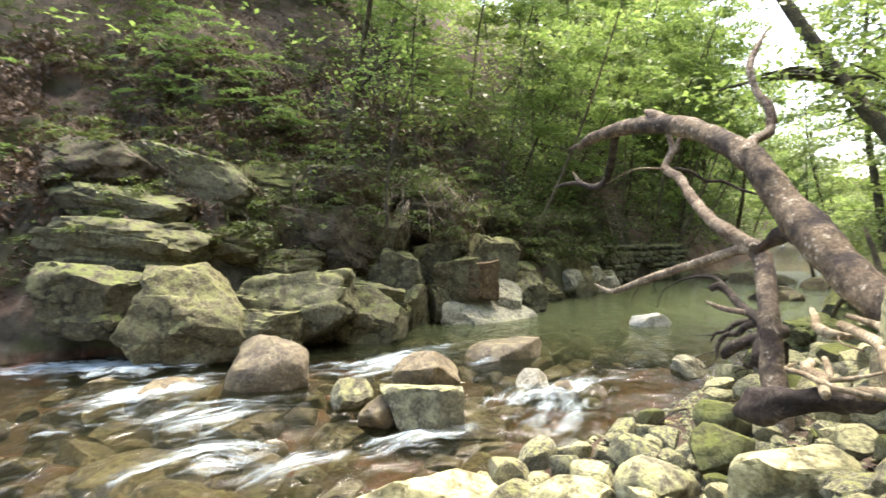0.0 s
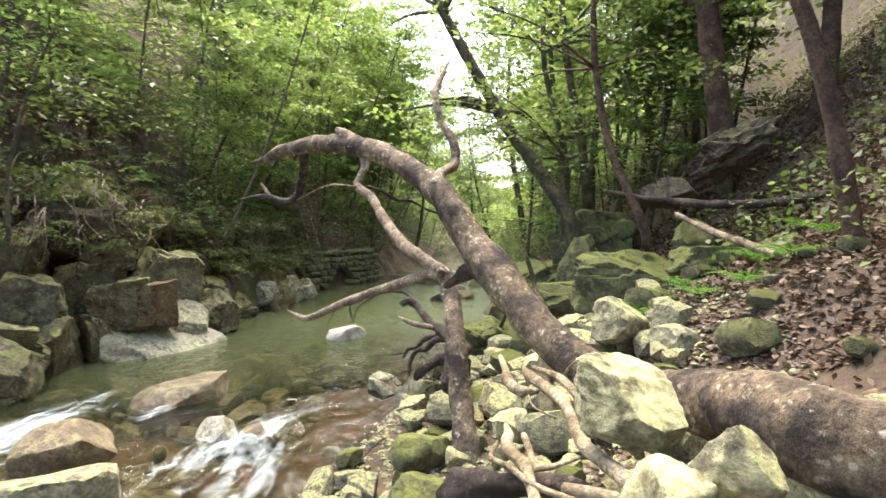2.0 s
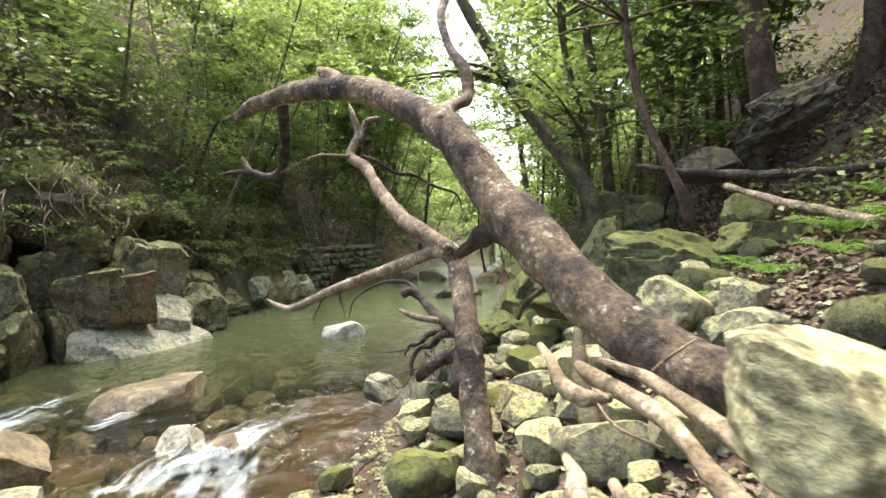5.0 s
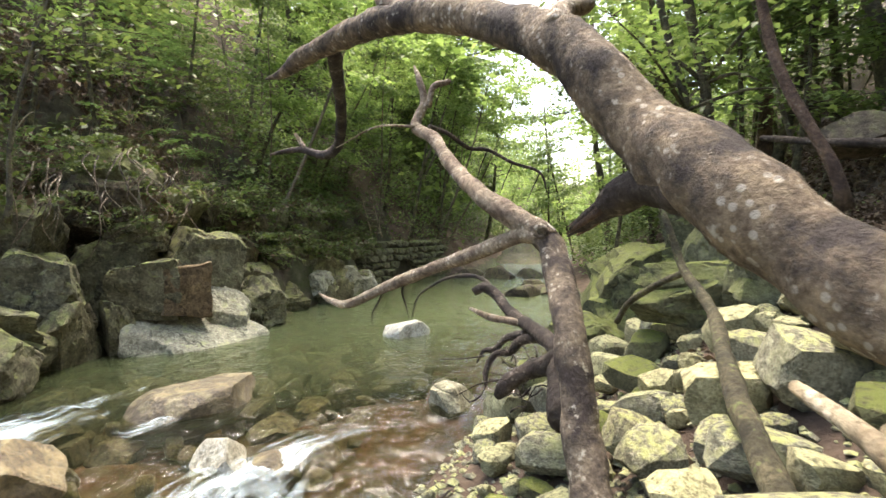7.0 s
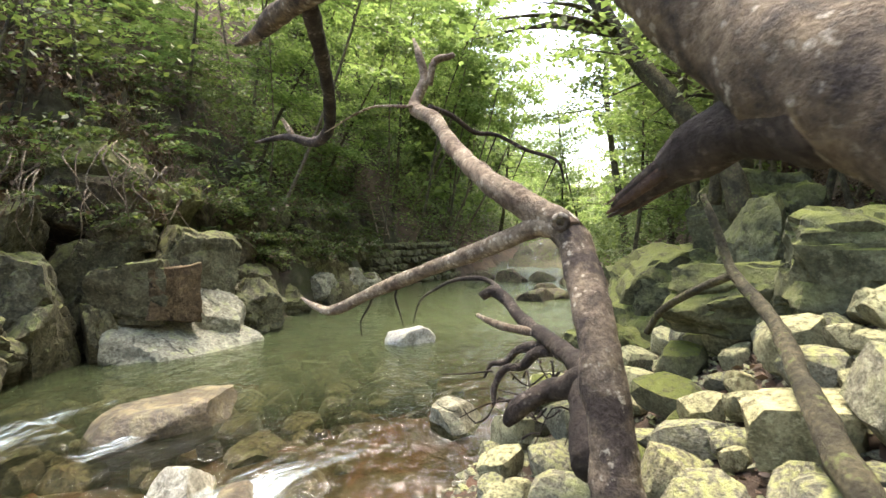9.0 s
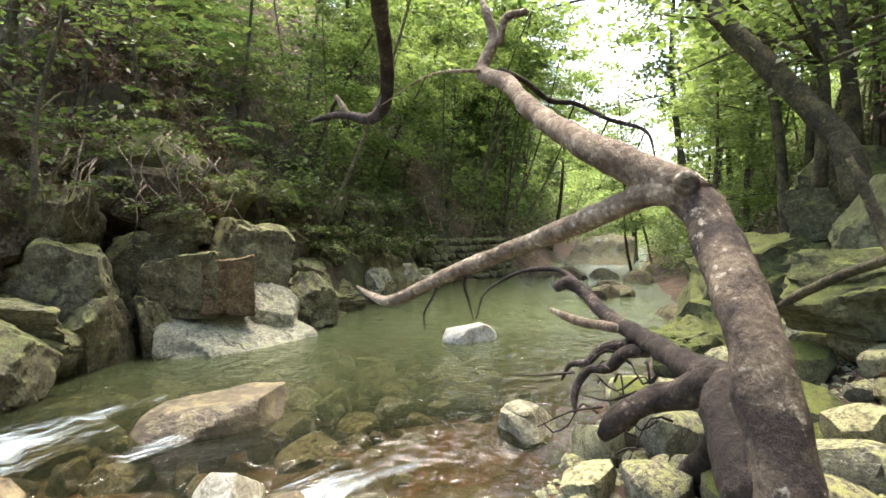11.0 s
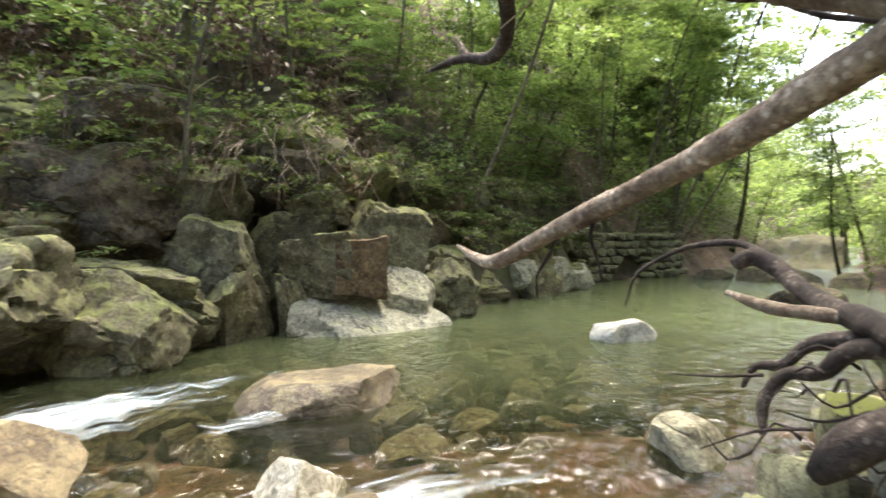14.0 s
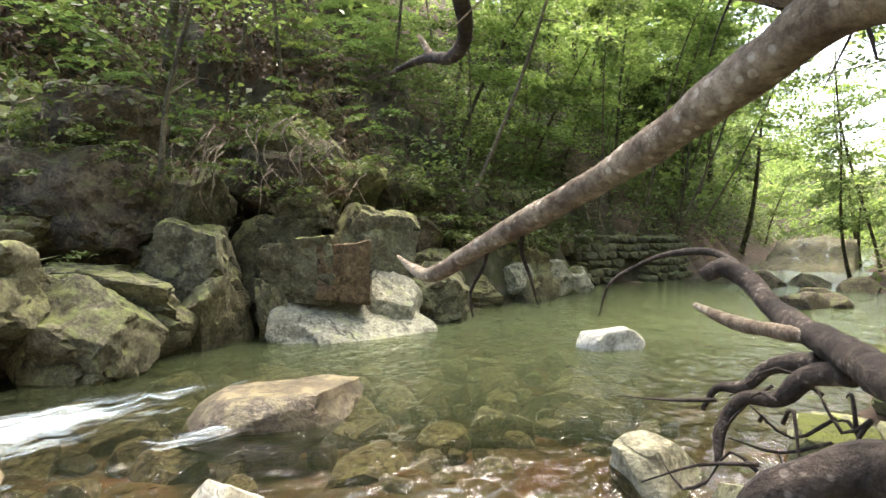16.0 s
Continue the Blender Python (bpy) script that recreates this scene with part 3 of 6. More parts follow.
# closed plug, dark in colour in place of the shade inside the hole
limb_part("knot_hole", [(2.468, 5.589, 1.828, 0.030), (2.442, 5.551, 1.821, 0.030), (2.439, 5.547, 1.820, 0.012)], snag, ROCK_DARK, 12, 0.1, 13, 0.02, "dark plug for the shaded inside of a knot hole")
limb_part("dark_branch", [(2.29, 7.46, 2.78, 0.024), (2.52, 7.57, 2.74, 0.022), (2.76, 7.67, 2.63, 0.020), (2.98, 7.69, 2.62, 0.020), (3.22, 7.61, 2.49, 0.018), (3.47, 7.50, 2.39, 0.015), (3.54, 7.48, 2.19, 0.005)], snag, BARK_ROOT, 8, 0.1, 14, 0.05)
limb_part("crook", [(2.31, 7.52, 2.97, 0.030), (2.35, 7.51, 3.16, 0.030), (2.48, 7.51, 3.21, 0.026), (2.51, 7.49, 3.23, 0.020)], snag, BARK_PALE, 8, 0.1, 16, 0.04)
limb_part("twig", [(2.16, 7.5, 2.78, 0.013), (1.85, 7.75, 2.8, 0.01), (1.5, 8.0, 2.62, 0.004)], snag, BARK_PALE, 6, 0.1, 15, 0.05)
r = random.Random(5)
for k in range(3):
    x, y, z = [(2.98, 7.69, 2.62), (3.22, 7.61, 2.49), (3.47, 7.5, 2.39)][k]
    limb_part("twig", [(x, y, z, 0.008), (x - 0.05, y + 0.05, z - 0.15, 0.006), (x - 0.02 - 0.1 * r.random(), y + 0.1, z - 0.3, 0.003)], snag, BARK_ROOT, 5, 0.1, 20 + k, 0.05)
for k, (x, y, z) in enumerate([(1.75, 6.97, 1.34), (1.9, 6.8, 1.42)]):
    limb_part("twig", [(x, y, z, 0.012), (x - 0.02, y + 0.05, z - 0.1, 0.009), (x - 0.08 + 0.1 * k, y + 0.08, z - 0.22, 0.007), (x - 0.07 + 0.12 * k, y + 0.1, z - 0.33, 0.003)], snag, BARK_ROOT, 6, 0.1, 30 + k, 0.04)
# roots that reach out over the water
limb_part("root", [(2.3, 5.0, 0.85, 0.09), (2.55, 5.45, 0.98, 0.085), (2.86, 5.85, 0.95, 0.085), (3.0, 6.32, 0.9, 0.075), (3.13, 6.95, 0.92, 0.066), (3.2, 7.6, 0.97, 0.058), (3.2, 7.95, 1.1, 0.06), (3.1, 8.1, 1.18, 0.055), (3.0, 8.12, 1.12, 0.045)], snag, BARK_ROOT, 12, 0.14, 21, 0.05, "dark bent root")
limb_part("root", [(3.15, 7.2, 0.93, 0.04), (3.05, 7.75, 0.9, 0.035), (2.95, 8.1, 0.95, 0.02)], snag, BARK_PALE, 9, 0.14, 25, 0.05)
limb_part("root", [(3.2, 7.9, 1.1, 0.03), (3.2, 8.5, 1.25, 0.028), (3.0, 8.9, 1.22, 0.022), (2.8, 9.0, 1.12, 0.018), (2.62, 9.05, 0.98, 0.012), (2.55, 9.1, 0.72, 0.006)], snag, BARK_ROOT, 8, 0.12, 26, 0.05)
limb_part("root", [(2.75, 5.75, 0.98, 0.085), (2.74, 5.98, 0.86, 0.08), (2.66, 6.1, 0.8, 0.075), (2.55, 6.1, 0.76, 0.07), (2.47, 6.14, 0.68, 0.06), (2.43, 6.18, 0.6, 0.03)], snag, BARK_ROOT, 10, 0.16, 22, 0.04)
limb_part("root", [(2.9, 5.9, 0.8, 0.07), (2.98, 6.1, 0.5, 0.07), (3.0, 6.4, 0.2, 0.075), (2.95, 6.6, -0.05, 0.06)], snag, BARK_ROOT, 12, 0.2, 27, 0.04)
limb_part("root", [(3.12, 6.9, 0.85, 0.05), (3.05, 7.05, 0.8, 0.042), (2.97, 7.12, 0.68, 0.036), (2.88, 7.25, 0.64, 0.032), (2.8, 7.28, 0.5, 0.026), (2.76, 7.2, 0.36, 0.014)], snag, BARK_ROOT, 10, 0.15, 23, 0.04)
limb_part("root", [(3.12, 7.1, 0.85, 0.05), (3.02, 7.3, 0.78, 0.035), (2.94, 7.38, 0.66, 0.028), (2.86, 7.5, 0.62, 0.02), (2.8, 7.52, 0.5, 0.01)], snag, BARK_ROOT, 8, 0.15, 24, 0.04)
for k in range(26):
    x, y, z = 2.95 + r.uniform(-0.25, 0.2), 6.9 + r.uniform(-0.4, 0.4), r.uniform(0.25, 0.75)
    dx, dy = r.uniform(-0.38, 0.1), r.uniform(-0.25, 0.3)
    limb_part("rootlet", [(x, y, z, 0.009), (x + dx * 0.5, y + dy * 0.5, z + r.uniform(-0.12, 0.12), 0.007), (x + dx, y + dy, max(0.0, z + r.uniform(-0.25, 0.1)), 0.003)], snag, BARK_ROOT, 6, 0.15, 40 + k, 0.06)

young = thing("leaning_sapling", None, None, "thin pale bent dead stem growing among the stones", "tree")
limb_part("stem", [(2.5, 3.8, 0.72, 0.06), (2.64, 4.05, 0.86, 0.06), (2.79, 4.30, 0.97, 0.058), (2.93, 4.51, 1.03, 0.055), (3.21, 4.87, 1.14, 0.050), (3.61, 5.38, 1.30, 0.043), (3.79, 5.83, 1.51, 0.036), (3.79, 5.97, 1.77, 0.028), (3.75, 6.06, 2.01, 0.018)], young, BARK_TREE, 10, 0.12, 50, 0.05)
limb_part("branch", [(3.79, 5.83, 1.51, 0.028), (3.81, 6.18, 1.37, 0.028), (3.83, 6.54, 1.18, 0.028), (3.85, 6.73, 0.98, 0.030)], young, BARK_TREE, 8, 0.12, 51, 0.05)

# ---- driftwood ----
def stick(name, pts, mat, label, category="driftwood", sides=9, rough=0.14, seed=0, group=""):
    v, f = tube(pts, sides, 0.05, rough, seed)
    return thing(name, mesh_of(name, v, f), mat, label, category, group)


PILE = [
    ([(1.86, 3.18, 1.5, 0.012), (1.808, 3.045, 1.5, 0.026), (1.708, 2.638, 1.5, 0.024), (1.528, 2.294, 1.48, 0.026), (1.477, 2.102, 1.48, 0.03), (1.43, 1.9, 1.48, 0.026)], "long bleached split driftwood limb on the bank"),
    ([(1.747, 2.939, 1.58, 0.012), (1.826, 2.824, 1.55, 0.02), (1.738, 2.532, 1.53, 0.024), (1.653, 2.284, 1.515, 0.026), (1.598, 2.064, 1.5, 0.02)], "grooved driftwood limb under the yellow boulder"),
    ([(1.764, 3.28, 1.56, 0.012), (1.69, 3.1, 1.54, 0.02), (1.623, 2.97, 1.52, 0.026), (1.623, 2.853, 1.5, 0.026), (1.713, 2.846, 1.49, 0.016)], "bleached crooked driftwood branch leaning on stones"),
    ([(1.467, 2.732, 1.4, 0.014), (1.4, 2.6, 1.41, 0.024), (1.328, 2.501, 1.41, 0.022), (1.286, 2.315, 1.425, 0.02), (1.2, 2.137, 1.43, 0.02), (1.12, 1.98, 1.45, 0.014)], "pale gnarled driftwood root on the bank"),
    ([(1.3, 2.525, 1.43, 0.005), (1.188, 2.386, 1.44, 0.009), (1.198, 2.272, 1.45, 0.011), (1.197, 2.118, 1.45, 0.011), (1.25, 1.95, 1.46, 0.009)], "thin pale stick lying across driftwood"),
    ([(1.25, 2.28, 1.42, 0.01), (1.33, 2.205, 1.45, 0.01), (1.418, 2.156, 1.49, 0.006)], "thin forked driftwood twig on the bank"),
    ([(1.375, 2.45, 1.47, 0.012), (1.318, 2.311, 1.45, 0.014), (1.27, 2.23, 1.43, 0.01)], "short broken driftwood stub on the bank"),
    ([(1.623, 2.788, 1.5, 0.004), (1.549, 2.633, 1.5, 0.006), (1.551, 2.48, 1.5, 0.004)], "thin curved pale twig on stones"),
    ([(1.853, 2.817, 1.56, 0.005), (1.794, 2.707, 1.63, 0.006), (1.77, 2.588, 1.71, 0.003)], "thin curved twig standing up from driftwood"),
    ([(1.28, 2.07, 1.44, 0.022), (1.327, 1.97, 1.46, 0.02), (1.37, 1.84, 1.48, 0.014)], "short frayed driftwood end on the bank"),
]
for k, (pts, label) in enumerate(PILE):
    stick("driftwood_branch", pts, DRIFTWOOD, label, sides=12, rough=0.16, seed=60 + k)
stick("driftwood_branch", [(1.17, 2.78, 1.12, 0.03), (1.22, 2.62, 1.22, 0.075), (1.30, 2.41, 1.30, 0.06), (1.38, 2.27, 1.34, 0.065), (1.44, 2.16, 1.38, 0.020)], BARK_ROOT, "dark rotten log half under driftwood", seed=64, rough=0.42, sides=22)
stick("driftwood_branch", [(2.0, 5.9, 0.12, 0.006), (1.75, 5.6, 0.17, 0.009), (1.5, 5.35, 0.12, 0.006)], BARK_ROOT, "dark thin twig lying at the water's edge", seed=65)
stick("hillside_pole", [(3.9, 1.6, 1.75, 0.05), (4.36, 2.72, 1.91, 0.05), (4.88, 3.65, 2.0, 0.045), (5.3, 4.7, 2.2, 0.04), (5.7, 5.6, 2.42, 0.03)], BARK_PALE, "long pale fallen pole lying on the hillside", "log", seed=66)
stick("hillside_pole", [(7.2, 3.9, 2.75, 0.06), (6.5, 5.1, 2.55, 0.055), (6.15, 6.2, 2.62, 0.05), (5.9, 7.1, 2.79, 0.03)], BARK_ROOT, "dark fallen log across the slope", "log", seed=67)


# ---- boulders ----
def boulder(x, y, z, size, turn, mat, label, seed, tilt=(0, 0), level=4, cuts=11, square=0.0, group="", rough=0.05, steps=0.0):
    me = rock_mesh("boulder", size, seed, level, cuts, rough, square, steps)
    return thing("boulder", me, mat, label, "rock", group, at=pose(x, y, z, tilt[0], tilt[1], turn))


boulder(3.05, 11.55, -0.02, (0.78, 0.65, 0.56), 20, ROCK_WHITE, "pale angular boulder standing in the pool", 3)
boulder(0.1, 8.62, -0.04, (1.4, 0.8, 0.64), 28, ROCK_RIVER, "tan slanted river boulder with wet sides", 8, (0, -12), cuts=9)
boulder(2.72, 7.98, -0.06, (0.58, 0.46, 0.5), 30, ROCK_PALE, "pale squarish boulder in shallow water", 12, square=0.5)
boulder(0.5, 7.2, -0.12, (0.55, 0.45, 0.6), 50, ROCK_WHITE, "pale pointed stone breaking the riffle", 14)
boulder(0.85, 7.0, -0.15, (0.5, 0.4, 0.45), 10, ROCK_RIVER, "tan rounded stone in the riffle", 15)
boulder(-3.06, 6.9, 0.06, (1.2, 0.95, 1.05), 10, ROCK_RIVER, "large rounded tan boulder between rapids", 17, cuts=8)
boulder(-0.82, 5.95, 0.0, (0.98, 0.7, 0.62), 12, ROCK, "flat-topped grey boulder between rapids", 18, square=0.6)
boulder(-0.9, 6.75, 0.12, (0.85, 0.6, 0.65), 25, ROCK_RIVER, "grey-tan boulder between rapids", 19)
boulder(-1.72, 6.3, 0.0, (0.62, 0.5, 0.5), 70, ROCK, "pale stone beside the rapids", 20)
boulder(-1.32, 5.85, -0.1, (0.42, 0.45, 0.5), 0, ROCK_RIVER, "small tan stone beside the rapids", 21)
boulder(-4.2, 6.6, -0.3, (1.1, 0.8, 0.75), 60, ROCK_RIVER, "wet grey boulder in the rapids", 22)
boulder(-5.4, 6.9, -0.35, (0.9, 0.6, 0.6), 20, ROCK_RIVER, "wet grey boulder in the rapids", 23)
boulder(-2.6, 4.4, -0.55, (1.6, 0.9, 0.55), -20, ROCK_RIVER, "low orange-tan boulder awash in the stream", 24, cuts=7)
boulder(-3.6, 5.0, -0.5, (1.4, 0.9, 0.55), 30, ROCK_RIVER, "low orange-tan boulder awash in the stream", 25, cuts=7)
boulder(-0.5, 3.78, -0.05, (1.3, 0.7, 0.68), 8, ROCK_YELLOW, "broad pale yellow boulder on the bank", 26, cuts=8)
boulder(0.48, 3.62, 0.14, (0.66, 0.5, 0.42), 20, ROCK_YELLOW, "flat pale yellow boulder on the bank", 126, cuts=9)
boulder(1.05, 3.72, 0.24, (0.55, 0.46, 0.46), 50, ROCK, "pale angular boulder on the bank", 127, cuts=9, square=0.4)
boulder(1.62, 3.12, 0.64, (0.72, 0.5, 0.4), 15, ROCK_YELLOW, "pale yellow boulder below driftwood", 128, cuts=9, square=0.3)
boulder(1.6, 2.14, 1.67, (0.38, 0.34, 0.22), -30, ROCK_YELLOW, "yellow-lichened angular boulder leaning on the fallen tree", 27, (14, 12), level=5, square=0.75, cuts=5, steps=0.02)
boulder(1.27, 1.6, 1.56, (0.36, 0.34, 0.32), 20, ROCK_YELLOW, "broad yellowish boulder beside driftwood", 28, cuts=9)
boulder(1.5, 1.64, 1.65, (0.24, 0.22, 0.24), -30, ROCK, "grey boulder below the fallen trunk", 29)
boulder(1.55, 3.95, 0.42, (0.55, 0.42, 0.42), 30, ROCK_MOSS, "rounded mossy green boulder by the snag", 30, cuts=8)
boulder(1.95, 4.9, 0.32, (0.55, 0.4, 0.42), 10, ROCK_MOSS, "mossy boulder by the water's edge", 31)
boulder(3.6, 4.32, 1.45, (0.56, 0.45, 0.42), 20, ROCK, "pale rounded boulder on the bank", 32, cuts=9)
boulder(3.65, 3.75, 1.38, (0.42, 0.38, 0.26), 60, ROCK, "pale flat boulder on the bank", 33)
boulder(5.9, 5.5, 2.05, (0.6, 0.5, 0.6), 10, ROCK_MOSS, "pointed mossy boulder on the slope", 34)
boulder(6.0, 5.05, 1.88, (0.5, 0.4, 0.45), 30, ROCK_MOSS, "bright mossy boulder on the slope", 35)
boulder(5.3, 5.9, 1.5, (1.7, 1.1, 0.95), -25, ROCK_MOSS, "large moss-covered outcrop on the bank", 36, level=5, cuts=12, square=0.5, steps=0.07)
for k, (x, y, z, s) in enumerate([(4.75, 6.75, 1.2, 1.0), (5.75, 5.15, 1.75, 0.9), (6.2, 4.35, 1.9, 0.9), (5.0, 5.2, 1.15, 0.8), (6.75, 3.6, 2.1, 0.9)]):
    boulder(x, y, z, (s * 1.25, s * 0.8, s * 0.7), -35 + 17 * k % 40, ROCK_MOSS, "moss-covered block of the outcrop on the bank", 140 + k, square=0.5, cuts=9, level=5, steps=0.07)
boulder(4.9, 4.1, 1.25, (1.1, 0.8, 0.5), -20, ROCK_MOSS, "low moss-covered outcrop among ferns", 37)
boulder(4.65, 3.1, 1.55, (0.75, 0.5, 0.4), 0, ROCK_MOSS, "mossy rounded boulder among ferns", 38)
boulder(7.0, 10.2, 0.45, (2.5, 3.2, 2.3), -35, ROCK_MOSSY_BRIGHT, "huge moss-covered boulder at the pool's edge", 39, level=5, cuts=16, square=0.4, rough=0.1, steps=0.07)
boulder(5.0, 8.9, 0.2, (1.3, 1.1, 0.9), 15, ROCK_MOSSY_BRIGHT, "yellow-green mossy boulder at the water", 40, level=5, cuts=14, square=0.4, rough=0.1, steps=0.07)
for k, (x, y, s) in enumerate([(7.3, 15.6, 0.9), (8.0, 15.8, 0.7), (8.8, 20.5, 1.2), (9.8, 20.3, 0.9), (7.9, 21.3, 0.9), (10.2, 18.8, 1.0), (7.3, 12.8, 0.6), (8.6, 17.6, 0.6)]):
    boulder(x, y, -0.02, (s * 1.2, s * 0.9, s * 0.75), k * 47, ROCK_DARK, "dark wet boulder at the head of the pool", 60 + k, level=3)

# two solid dark rocks stand for the shade below the bank's overhang
boulder(7.0, 5.85, 3.3, (1.5, 0.8, 0.7), -35, ROCK_DARK, "undercut bank with hanging roots, its shade put in as dark stone", 41, (0, -25), level=5, cuts=14, rough=0.16, steps=0.16)
boulder(6.45, 6.45, 2.75, (0.9, 0.6, 0.45), -35, ROCK_DARK, "dark rock standing for the shaded hollow under a mossy bank", 42)
boulder(7.7, 9.2, 1.8, (1.8, 1.6, 1.6), 20, ROCK_MOSS, "mossy cliff of the far bank", 43, level=5, cuts=12, square=0.4, steps=0.07)
boulder(5.9, 7.6, 1.5, (1.3, 0.9, 1.3), 55, ROCK_MOSS, "upright mossy rock of the bank", 44, level=5, cuts=12, square=0.4, steps=0.07)
for k, (x, y, z, s) in enumerate([(-8.9, 10.4, 0.8, 2.2), (-10.8, 9.8, 0.7, 2.4), (-8.2, 11.6, 2.2, 1.9), (-10.0, 11.8, 2.4, 2.2), (-12.6, 9.6, 1.0, 2.4), (-6.6, 12.4, 2.9, 1.5), (-4.6, 12.3, 2.7, 1.4)]):
    boulder(x, y, z, (s, s * 0.6, s * 0.6), k * 13 - 20, ROCK_CLIFF, "broad mossy slab of layered cliff rock", 90 + k, (0, 8), 5, square=0.6, cuts=7, steps=0.07)
